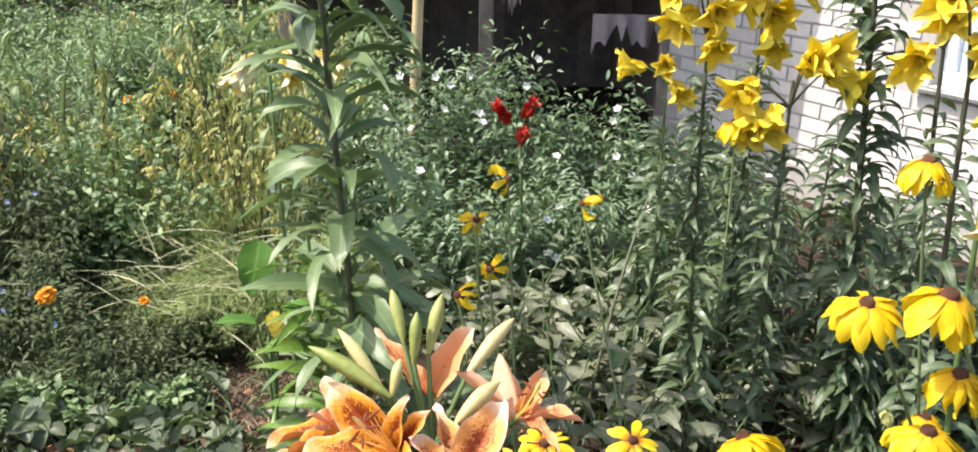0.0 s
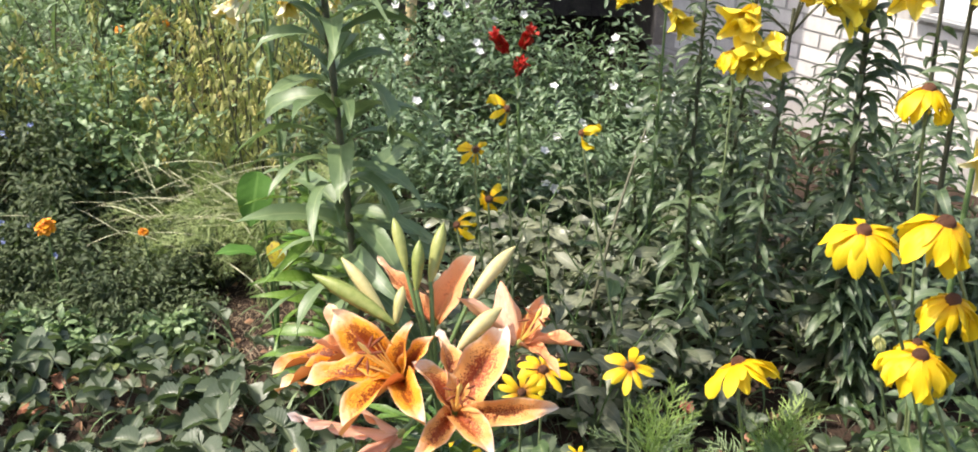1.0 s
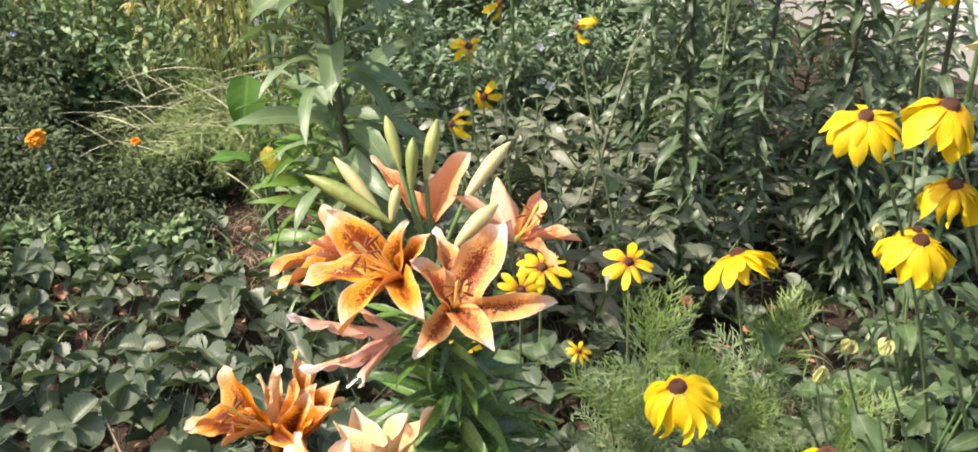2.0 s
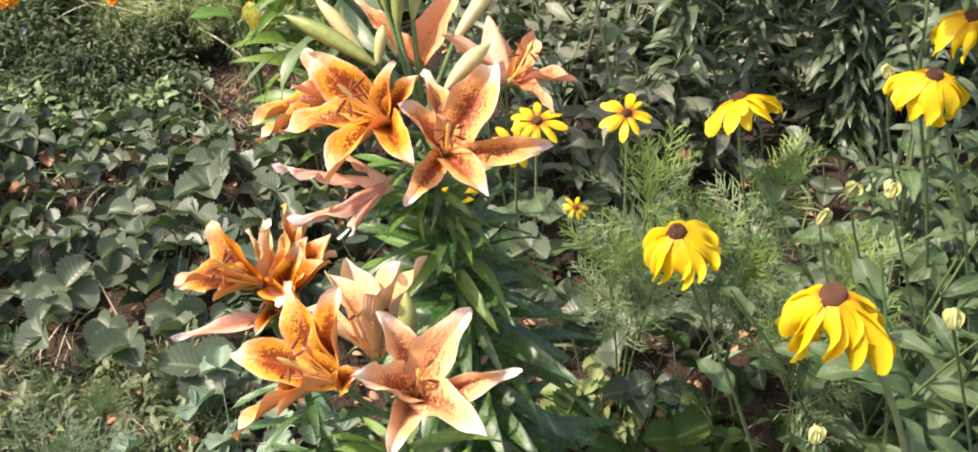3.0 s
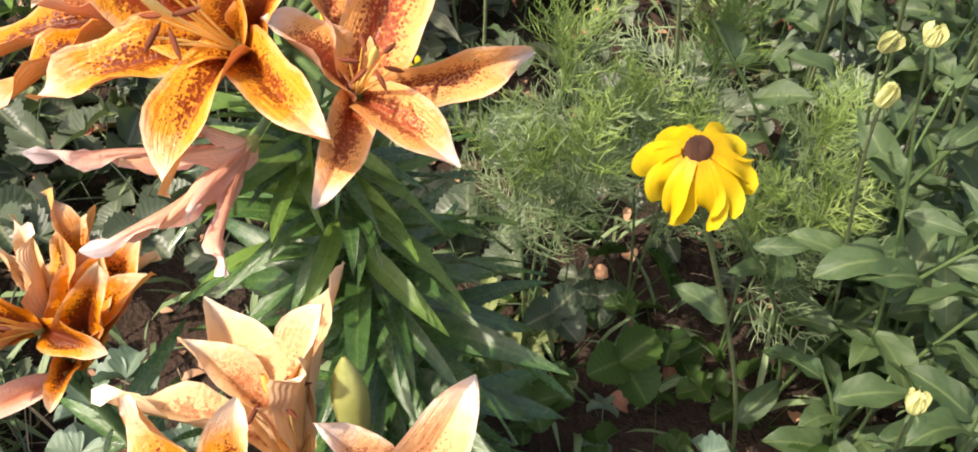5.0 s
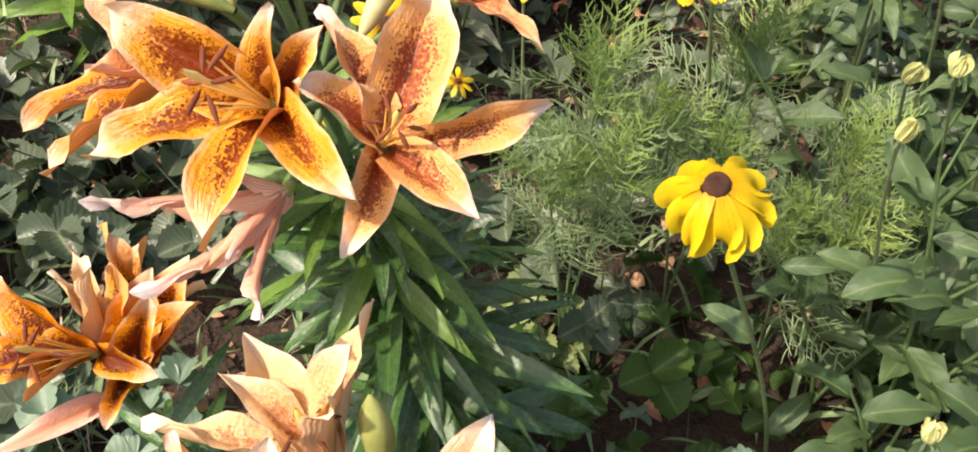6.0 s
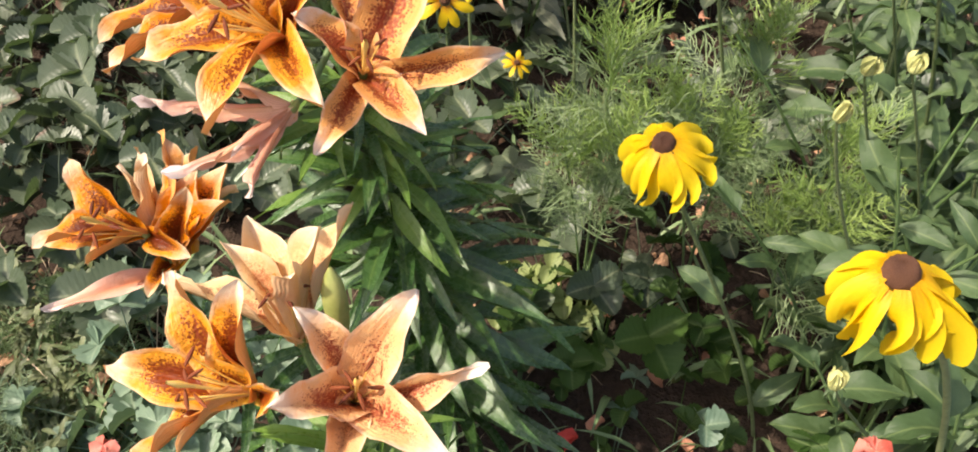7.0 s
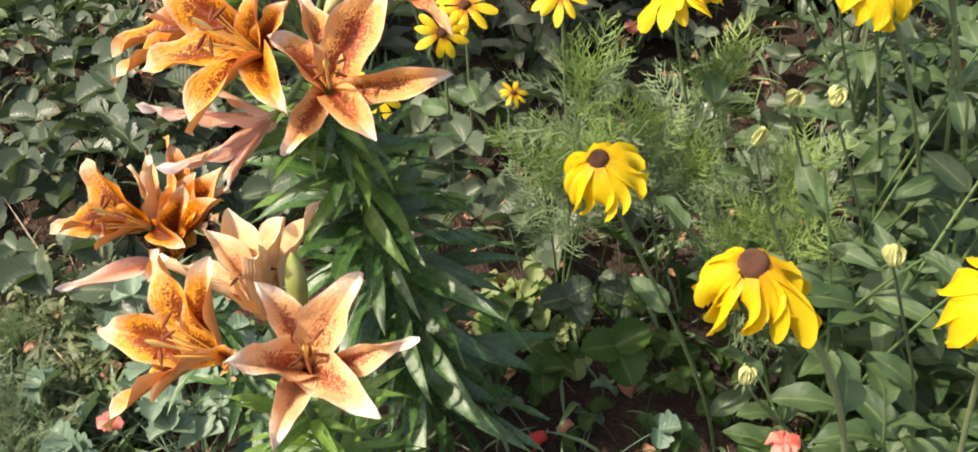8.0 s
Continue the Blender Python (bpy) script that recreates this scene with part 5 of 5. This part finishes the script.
for i in range(8):
    x, y = r.uniform(-1.7, -0.72), r.uniform(2.8, 3.7)
    bush("yellowing_weed", (x, y), (0.45, 0.4, r.uniform(0.55, 1.2)), 420, NARROW, 0.042, "dry_leaf", 1040 + i, "tall weed with yellowed drooping leaves", "weed", 6, 0.5, -55)
STALK_LEAF = small_leaf(0.12, 80)
WS = "thin upright weed stalk with a few narrow hanging leaves"
for i in range(56):
    q, x, y = random.Random(1120 + i), r.uniform(-2.3, -0.62), r.uniform(3.0, 4.6)
    h = r.uniform(0.65, 1.25)
    p = thing("weed_stalk", (x, y, ground_height(x, y)), WS, "weed", "weed stalks")
    top = Vector((r.uniform(-0.16, 0.16) * 2.4, r.uniform(-0.1, 0.1) * 2, h * 0.92))
    line = [(0, 0, -0.01), (top.x * 0.05 + q.uniform(-0.05, 0.05), top.y * 0.1, h * 0.5), (top.x * 0.4, top.y * 0.4, h * 0.85), top]
    stalk(p, line, 0.0036, 0.0016, "dry_stem" if i % 4 == 0 else "dark_stem", "stem", 5, 11)
    rows = [moved(q.choice(STALK_LEAF), aim(Vector(bend(line, 30)[q.randrange(8, 30)]), q.uniform(0, 360), q.uniform(-50, 45), 0, q.uniform(0.06, 0.13))) for k in range(22)]
    part("foliage", join(rows), M["dry_leaf" if i % 4 == 0 else "weed_leaf"], p)["kind"] = "stuff"
HANGING = small_leaf(0.24, 60, 5)
for i in range(34):
    q, x, y = random.Random(1200 + i), r.uniform(-1.62, -0.62), r.uniform(2.75, 3.5)
    h = r.uniform(0.5, 1.15)
    p = thing("weed_stalk", (x, y, ground_height(x, y)), "tall weed stalk hung with pale yellow withered leaves", "weed", "yellowed stalks")
    top = Vector((r.uniform(-0.12, 0.12) * 2.6, r.uniform(-0.08, 0.08) * 2, h * 0.92))
    line = [(0, 0, -0.01), (top.x * 0.05 + q.uniform(-0.04, 0.04), top.y * 0.1, h * 0.5), (top.x * 0.4, top.y * 0.4, h * 0.85), top]
    stalk(p, line, 0.0032, 0.0016, "dry_stem" if i % 4 == 0 else "dark_stem", "stem", 5, 11)
    spine = bend(line, 40)
    rows = []
    for k in range(16):
        knot, az = Vector(spine[q.randrange(10, 40)]), q.uniform(0, 360)
        for m in range(5):
            rows.append(moved(q.choice(HANGING), aim(knot + Vector((q.uniform(-0.015, 0.015), q.uniform(-0.015, 0.015), q.uniform(-0.02, 0.02))), az + q.uniform(-50, 50), q.uniform(-70, -5), q.uniform(-40, 40), q.uniform(0.022, 0.046))))
    part("foliage", join(rows), M["pale_dry_leaf" if i % 3 else "dry_leaf"], p)["kind"] = "stuff"
DILL = [frond(i, random.Random(70 + i)) for i in range(4)]
FERN = DILL[:3]
for i in range(14):
    bush("dill", (r.uniform(-1.25, -0.45), r.uniform(2.58, 3.1)), (0.5, 0.4, r.uniform(0.22, 0.42)), 46 if i % 3 else 600, DILL if i % 3 else THREAD, 0.15 if i % 3 else 0.11, "hay", 1060 + i, "fallen pale green dill with thread-fine stalks", "dill", 6, 0.5, 5)
# added out of view, only to cast shade on the bed's left corner
bush("shade_shrub", (-2.2, 2.85), (0.95, 0.9, 1.35), 3200, ROUND, 0.08, "marigold_leaf", 1078, "unseen dense shrub added to shade the left of the bed", "shrub", 12)
for i in range(8):
    bush("hedge_shrub", (-4.6 + 0.62 * i, 8.6 + 0.3 * (i % 2)), (1.3, 1.0, 1.9), 3200, ROUND, 0.09, "weed_leaf", 1080 + i, "green shrub at the end of the garden", "shrub")


def marigold(at, height, size, seed):
    q = random.Random(seed)
    p = thing("marigold", (*at, ground_height(*at)), "bright orange marigold head on a thin stem", "marigold", "marigolds")
    stalk(p, [(0, 0, 0), (0.01, 0, height * 0.6), (0, 0, height)], 0.003, 0.002, "stem", "stem", 5, 6)
    part("core", tube([(0, 0, height - size * 0.25), (0, 0, height), (0, 0, height + size * 0.4), (0, 0, height + size * 0.68)], [size * 0.2, size * 0.6, size * 0.55, size * 0.1], 10), M["marigold"], p)
    for k in range(34):
        ring = 88 - 108 * (k / 34) ** 0.8
        part("petal", MARI, None, p, "", Matrix.Translation((0, 0, height)) @ aim((0, 0, 0), k * 137.5, ring + q.uniform(-8, 8), 0, size * q.uniform(0.85, 1.1)))


MARI = mesh_of("petal", leaf_shape(1.0, 0.75, 15, 80, 5, 3, 0.2, 1.1, 0.6, 0.06), M["marigold"])
marigold((-1.17, 2.24), 0.36, 0.031, 1)
marigold((-0.98, 2.40), 0.30, 0.016, 2)
marigold((-1.45, 3.6), 0.62, 0.024, 3)
marigold((-1.30, 3.7), 0.62, 0.022, 4)
marigold((0.55, 3.05), 0.55, 0.022, 5)


# ---- small single things ----
def coral_flower(at, height, seed):
    q = random.Random(seed)
    p = thing("coral_flower", (*at, ground_height(*at)), "crumpled coral-red flower low among the leaves", "flower", "coral flowers")
    stalk(p, [(0, 0, 0), (0.01, 0.01, height * 0.6), (0, 0, height)], 0.002, 0.0015, "stem", "stem", 5, 6)
    for k in range(12):
        part("petal", CORAL, None, p, "", Matrix.Translation((0, 0, height)) @ aim((0, 0, 0), k * 137.5, q.uniform(-88, 10), q.uniform(-30, 30), 0.020 * q.uniform(0.8, 1.15)))


CORAL = mesh_of("petal", leaf_shape(1.0, 0.9, 30, 70, 6, 5, 0.35, 0.95, 0.6, 0.08), M["coral"])
for i, (x, y, h) in enumerate(((0.378, 0.642, 0.440), (-0.418, 0.872, 0.22), (-0.70, 1.99, 0.06), (0.44, 1.74, 0.18))):
    coral_flower((x, y), h, i)


def seed_pod(at, height):
    p = thing("poppy_pod", (*at, 0.0), "round grey-green poppy seed pod on a thin stem", "poppy")
    stalk(p, [(0, 0, 0), (0.005, 0, height * 0.6), (0, 0, height)], 0.0014, 0.0011, "pod", "stem", 5, 6)
    z = np.array([-0.008, -0.006, 0, 0.0050, 0.007, 0.008, 0.0095])
    part("pod", tube(np.stack([0 * z, 0 * z, z + height], -1), np.array([0.0014, 0.0042, 0.0062, 0.0048, 0.0026, 0.0054, 0.0012]), 10), M["pod"], p)


BROAD = [mesh_of("leaf", leaf_shape(1.0, w, 15, f, 10, 5, 0.18, 0.75, 0.7, 0.03), M[k]) for w, f, k in ((0.62, 40, "broad_leaf"), (0.50, 95, "gold_leaf"))]


def broad_plant(at):
    p = thing("broad_leaf_plant", (*at, ground_height(*at)), "plant with one bright green and one yellowed broad leaf", "plant")
    for az, el, length, k, h, roll in ((-95, -50, 0.13, 0, 0.63, -20), (-60, -50, 0.10, 1, 0.46, 55), (-160, 10, 0.10, 0, 0.42, 0), (-20, 5, 0.10, 0, 0.46, 0)):
        top = Vector((0.03 * math.cos(radians(az)), 0.03 * math.sin(radians(az)), h))
        stalk(p, [(0, 0, -0.01), (0, 0, h * 0.6), top], 0.004, 0.0025, "stem", "stem", 5, 7)
        part("leaf", BROAD[k], None, p, "", aim(top, az, el, roll, length))


broad_plant((-0.515, 1.97))
seed_pod((0.094, 0.476), 0.675)
tagged(part("stick", tube(bend([(0.20, 1.95, 0.0), (0.28, 2.1, 0.45), (0.43, 2.35, 0.70)], 10), np.linspace(0.005, 0.003, 10), 6), M["dark_stem"]), "thin dry dark stalk leaning through the leaves", "stalk")

CRUMPLED = mesh_of("fallen_petal", leaf_shape(1.0, 0.8, 25, 130, 8, 5, 0.5, 0.95, 0.7, 0.08), M["berry"])
tagged(part("fallen_petal", CRUMPLED, None, None, "", aim((0.175, 0.905, 0.014), 200, 10, 15, 0.036)), "dark red crumpled petal on the shaded soil", "petal")
CURLED = mesh_of("curled_leaf", leaf_shape(1.0, 0.6, 20, 150, 8, 5, 0.5, 0.85, 0.7, 0.06), M["red_leaf"])
for i, (x, y, z, az) in enumerate(((0.25, 1.093, 0.055, 30), (0.445, 1.74, 0.17, 160), (0.50, 1.62, 0.15, 80), (0.56, 1.70, 0.16, 20), (0.22, 0.93, 0.03, 200), (0.33, 0.86, 0.03, 120), (0.40, 1.02, 0.04, 250), (0.14, 0.84, 0.02, 60), (0.30, 1.00, 0.03, 310), (-0.55, 1.02, 0.03, 20))):
    leaf = part("dead_leaf", CURLED, None, None, "", aim((x, y, max(0.012, z - 0.03) + ground_height(x, y)), az, 10, 20, 0.034 + 0.006 * (i % 3)))
    tagged(leaf, "dry curled pinkish strawberry leaf on the soil", "leaf", "dead leaves")

for i, (x, y) in enumerate(((-0.60, 1.02), (-0.56, 0.94), (-0.66, 0.95), (-0.52, 1.08), (-0.62, 0.86), (-0.70, 1.06), (-0.78, 1.12), (-0.86, 1.04), (-0.74, 0.92), (-0.92, 1.18), (-0.64, 1.18), (-0.55, 1.20), (-0.82, 0.88), (-0.98, 1.02))):
    bush("grey_weed", (x, y), (0.16, 0.16, 0.16), 240, NARROW, 0.032, "sage_straggle", 1200 + i, "straggly low grey-green weed among dry twigs", "weed", 6, 0.5, 20)

r = random.Random(44)
for i in range(10):
    x, y = r.uniform(-1.05, -0.46), r.uniform(0.86, 1.26)
    # two in three wear the dark leaf colour, standing in for this corner's shade
    bush("grey_weed", (x, y), (0.15, 0.15, r.uniform(0.10, 0.20)), 150, NARROW if i % 3 else ROUND, r.uniform(0.024, 0.040), "sage_straggle" if i % 3 == 0 else "marigold_leaf", 1230 + i, "straggly low grey-green weed among dry twigs", "weed", 5, 0.5, 15)
for i, (x, y) in enumerate(((-0.58, 1.16), (-0.66, 1.10), (-0.50, 1.12), (-0.74, 1.20), (-0.62, 0.95), (-0.58, 0.89), (-0.66, 0.90), (-0.54, 0.84), (-0.60, 0.82), (-0.70, 0.98))):
    bush("yarrow", (x, y), (0.12, 0.12, 0.13 if i < 4 else 0.18), 14, FERN, 0.085, "weed_leaf" if i < 4 else "petunia_leaf", 1260 + i, "small fern-leaved weed standing in bare soil", "weed", 4, 0.5, 45)

# ---- litter ----
q = np.random.RandomState(3)
n = 170
spots = np.stack([q.uniform(-1.25, -0.5, n), q.uniform(2.5, 3.0, n), q.uniform(0.14, 0.36, n)], -1)
tagged(part("dry_stalks", scatter(small_leaf(0.018, 25, 6), spots, q.uniform(-60, 60, n) + 180 * q.randint(2, size=n), q.normal(2, 16, n), q.uniform(0.10, 0.30, n), None, 9), M["pale_stalk"]), "pale dry stalks lying across the fallen dill", "stalks", "", "stuff")
n = 2000
spots = np.stack([q.uniform(-1.7, 1.6, n), q.uniform(0.5, 2.7, n), np.zeros(n)], -1)
spots = spots[(np.abs(spots[:, 0] - 0.25) > 0.22) | (np.abs(spots[:, 1] - 0.85) > 0.17)]
n = len(spots)
spots[:, 2] = [ground_height(a, b) + 0.004 for a, b in spots[:, :2]]
tagged(part("dead_leaves", scatter(small_leaf(0.55, 90), spots, q.uniform(0, 360, n), q.normal(5, 14, n), q.uniform(0.012, 0.045, n), q.normal(0, 25, n), 4), M["dead_leaf"]), "withered brown leaf scraps on the soil", "leaf litter", "", "stuff")
n = 1500
spots = np.concatenate([np.stack([q.normal(-0.66, 0.16, n), q.normal(2.36, 0.15, n), np.zeros(n)], -1), np.stack([q.uniform(-1.2, 1.2, 700), q.uniform(0.6, 2.4, 700), np.zeros(700)], -1)])
spots[:, 2] = [ground_height(a, b) + 0.005 for a, b in spots[:, :2]]
n = len(spots)
tagged(part("straw_litter", scatter(THREAD, spots, q.uniform(0, 360, n), q.normal(3, 8, n), q.uniform(0.02, 0.08, n), None, 5), M["straw"]), "dry straw and chips scattered on the bare soil", "straw", "", "stuff")
n = 420
spots = np.stack([q.uniform(-1.1, -0.42, n), q.uniform(0.82, 1.30, n), np.zeros(n)], -1)
spots[:, 2] = [ground_height(a, b) + q.uniform(0.004, 0.06) for a, b in spots[:, :2]]
tagged(part("dry_twigs", scatter(small_leaf(0.022, 20, 5), spots, q.uniform(0, 360, n), q.normal(8, 16, n), q.uniform(0.03, 0.16, n), None, 12), M["straw"]), "thin dry twigs lying between the weeds", "twigs", "", "stuff")
n = 60
spots = np.stack([q.uniform(-1.0, -0.45, n), q.uniform(0.86, 1.28, n), q.uniform(0.01, 0.08, n)], -1)
tagged(part("dead_leaves", scatter(small_leaf(0.6, 120), spots, q.uniform(0, 360, n), q.normal(5, 24, n), q.uniform(0.025, 0.055, n), q.normal(0, 30, n), 14), M["dead_leaf"]), "large curled tan leaves caught among the weeds", "leaf litter", "", "stuff")
n = 700
spots = np.concatenate([np.stack([q.uniform(-0.85, -0.45, n), q.uniform(0.7, 1.08, n), np.zeros(n)], -1), np.stack([q.uniform(-1.3, 1.2, 1400), q.uniform(0.5, 2.4, 1400), np.zeros(1400)], -1)])
n = len(spots)
tagged(part("grass", scatter(small_leaf(0.06, 70, 5), spots, q.uniform(0, 360, n), q.uniform(30, 88, n), q.uniform(0.04, 0.16, n), None, 6), M["weed_leaf"]), "thin grass blades among the low plants", "grass", "", "stuff")

n = 26000
spots = np.stack([q.uniform(-5.5, 4.5, n), q.uniform(-3.0, 7.5, n), np.zeros(n)], -1)
spots = spots[(np.abs(spots[:, 0] + 0.05) > 1.5) | (spots[:, 1] < 0.45) | (spots[:, 1] > 3.2)]
spots = spots[(spots[:, 0] < 1.2) | (spots[:, 1] < 2.6)]
patch = np.array([noise.noise(Vector((x * 0.9, y * 0.9, 3.0))) for x, y in spots[:, :2]])
spots = spots[patch > -0.12]
spots[:, 2] = [ground_height(x, y) for x, y in spots[:, :2]]
n = len(spots)
tagged(part("grass", scatter(small_leaf(0.07, 70, 4), spots, q.uniform(0, 360, n), q.uniform(25, 85, n), q.uniform(0.03, 0.12, n), None, 8), M["weed_leaf"]), "short patchy grass and weeds round the flower bed", "grass", "", "stuff")

# ---- the house and the shed ----
WALL = pose(2.30, 2.95, 0.0, 0, 0, 114.9)
house = thing("wall_east", WALL, "white brick house wall, sunlit, with a window", "wall", "", "structure")
W_LEN, W_TOP, SILL = 3.05, 2.5, 0.64
WIN = (0.20, 1.10, 0.66, 1.80)
part("wall_core", slab(0, WIN[0], -0.25, 0.0, -0.1, W_TOP, M["mortar"], "wall_core"), None, house)
part("wall_core", slab(WIN[1], W_LEN, -0.25, 0.0, -0.1, W_TOP, M["mortar"], "wall_core"), None, house)
part("wall_core", slab(WIN[0], WIN[1], -0.25, 0.0, -0.1, WIN[2], M["mortar"], "wall_core"), None, house)
part("wall_core", slab(WIN[0], WIN[1], -0.25, 0.0, WIN[3], W_TOP, M["mortar"], "wall_core"), None, house)
part("plinth", slab(-0.02, W_LEN, 0.003, 0.05, -0.1, 0.16, M["plaster"], "plinth", 0.01), None, house, "grey plastered plinth")
part("roof", slab(-0.4, W_LEN + 0.3, -4.3, 0.22, W_TOP, W_TOP + 0.12, M["sheet_metal"], "roof"), None, house, "grey sheet metal roof")
part("end_wall", slab(W_LEN - 0.25, W_LEN, -4.0, -0.25, -0.1, W_TOP, M["plaster"], "end_wall"), None, house)
part("back_wall", slab(0, W_LEN - 0.25, -4.0, -3.75, -0.1, W_TOP, M["plaster"], "back_wall"), None, house)
tagged(part("wall_south", slab(-0.25, 0.0, -4.0, 0.0, -0.1, W_TOP, M["plaster"], "wall_south"), None, None, "", WALL), "plain end wall of the house", "wall", "", "structure")
win = thing("window_1", WALL, "white framed window with a grey metal sill", "window", "", "structure")
for u0, u1, z0, z1 in ((WIN[0], WIN[1], WIN[2], WIN[2] + 0.06), (WIN[0], WIN[1], WIN[3] - 0.06, WIN[3]), (WIN[0], WIN[0] + 0.06, WIN[2] + 0.06, WIN[3] - 0.06), (WIN[1] - 0.06, WIN[1], WIN[2] + 0.06, WIN[3] - 0.06), (0.62, 0.68, WIN[2] + 0.06, WIN[3] - 0.06)):
    part("frame", slab(u0, u1, -0.12, -0.06, z0, z1, M["white_paint"], "frame"), None, win)
for u0, u1 in ((WIN[0] + 0.06, 0.62), (0.68, WIN[1] - 0.06)):
    part("pane", slab(u0, u1, -0.095, -0.089, WIN[2] + 0.06, WIN[3] - 0.06, M["glass"], "pane", 0.001), None, win)
part("sill", slab(WIN[0] - 0.05, WIN[1] + 0.05, -0.06, 0.06, WIN[2] - 0.025, WIN[2] - 0.005, M["sheet_metal"], "sill"), None, win)
shed = thing("shed", (0, 0, 0), "dark open-fronted wooden shed beside the house", "shed", "", "structure")
for k in range(16):
    part("plank", slab(-1.30 + 0.15 * k, -1.149 + 0.15 * k, 7.6 + 0.004 * (k % 2), 7.63 + 0.004 * (k % 2), -0.1, 2.28, M["old_wood"], "plank"), None, shed)
for k in range(14):
    part("plank", slab(-1.33 - 0.004 * (k % 2), -1.30 - 0.004 * (k % 2), 5.7 + 0.14 * k, 5.841 + 0.14 * k, -0.1, 2.28, M["old_wood"], "plank"), None, shed)
part("side_wall", slab(1.08, 1.12, 5.72, 7.6, 0, 2.3, M["old_wood"], "side_wall"), None, shed)
# front overhang is unseen, added so its shadow falls on the brick wall
part("roof", slab(-1.5, 1.0, 4.45, 7.8, 2.25, 2.31, M["old_wood"], "roof"), None, shed)
part("front_board", slab(-1.33, 1.10, 5.62, 5.66, 1.25, 2.25, M["old_wood"], "front_board"), None, shed)
for x in (-1.28, -0.07, 1.03):
    part("post", slab(x - 0.045, x + 0.045, 5.66, 5.75, 0, 2.25, M["old_wood"], "post", 0.01), None, shed)
tagged(part("pole", tube(bend([(-0.34, 3.62, 0), (-0.32, 3.6, 0.8), (-0.27, 3.58, 1.6)], 10), np.linspace(0.024, 0.019, 10), 10), M["pole_wood"]), "pale peeled wooden pole standing in the bed", "pole")


def hanging_cloth(at, width, drop, seed, label):
    s = np.linspace(0, 1, 17)
    rows = []
    for i, z in enumerate(np.linspace(0, 1, 12)):
        low = drop * z * (0.62 + 0.22 * np.sin(s * 9 + seed) + 0.16 * np.sin(s * 31 + seed) + 0.16 * np.sin(s * 57 + 2 * seed))
        rows.append(np.stack([at[0] + width * s, at[1] + 0.035 * np.sin(s * 21 + seed) * (0.3 + z), at[2] - low], -1))
    v = np.concatenate(rows)
    ob = part("cloth", (v, grid_faces(12, 17), np.tile(s[:, None], (12, 2))), M["cloth"])
    return tagged(ob, label, "cloth")


hanging_cloth((0.60, 5.95, 0.74), 0.42, 0.24, 1.0, "white rag hung up to dry in the shed")
hanging_cloth((0.02, 5.9, 0.90), 0.12, 0.18, 3.0, "small pale rag hanging in the shed")

# ---- bricks, last ----
BRICK = mesh_of("brick", box(0.006, 0.248, 0.0, 0.007, 0.004, 0.067), M["brick"], False)
HALF = mesh_of("brick", box(0.006, 0.118, 0.0, 0.007, 0.004, 0.067), M["brick"], False)
bricks, rest = 0, []
for row in range(31):
    z = 0.17 + 0.075 * row
    u = -0.13 if row % 2 else 0.0
    while u < W_LEN - 0.25:
        a, b = max(u, 0.0), u + 0.25
        if not (b > WIN[0] + 0.01 and a < WIN[1] - 0.01 and z + 0.07 > WIN[2] and z < WIN[3]):
            if z < 1.75 and bricks < 300:
                part("brick", HALF if u < 0 else BRICK, None, house, "", Matrix.Translation((a, 0.001, z)))
                bricks += 1
            else:
                rest.append(moved(box(0.004, (b - a) - 0.002, 0.0, 0.009, 0.003, 0.065), Matrix.Translation((a, 0.001, z))))
        u += 0.26
if rest:
    part("upper_bricks", mesh_of("upper_bricks", join(rest), M["brick"], False), None, house)["kind"] = "stuff"
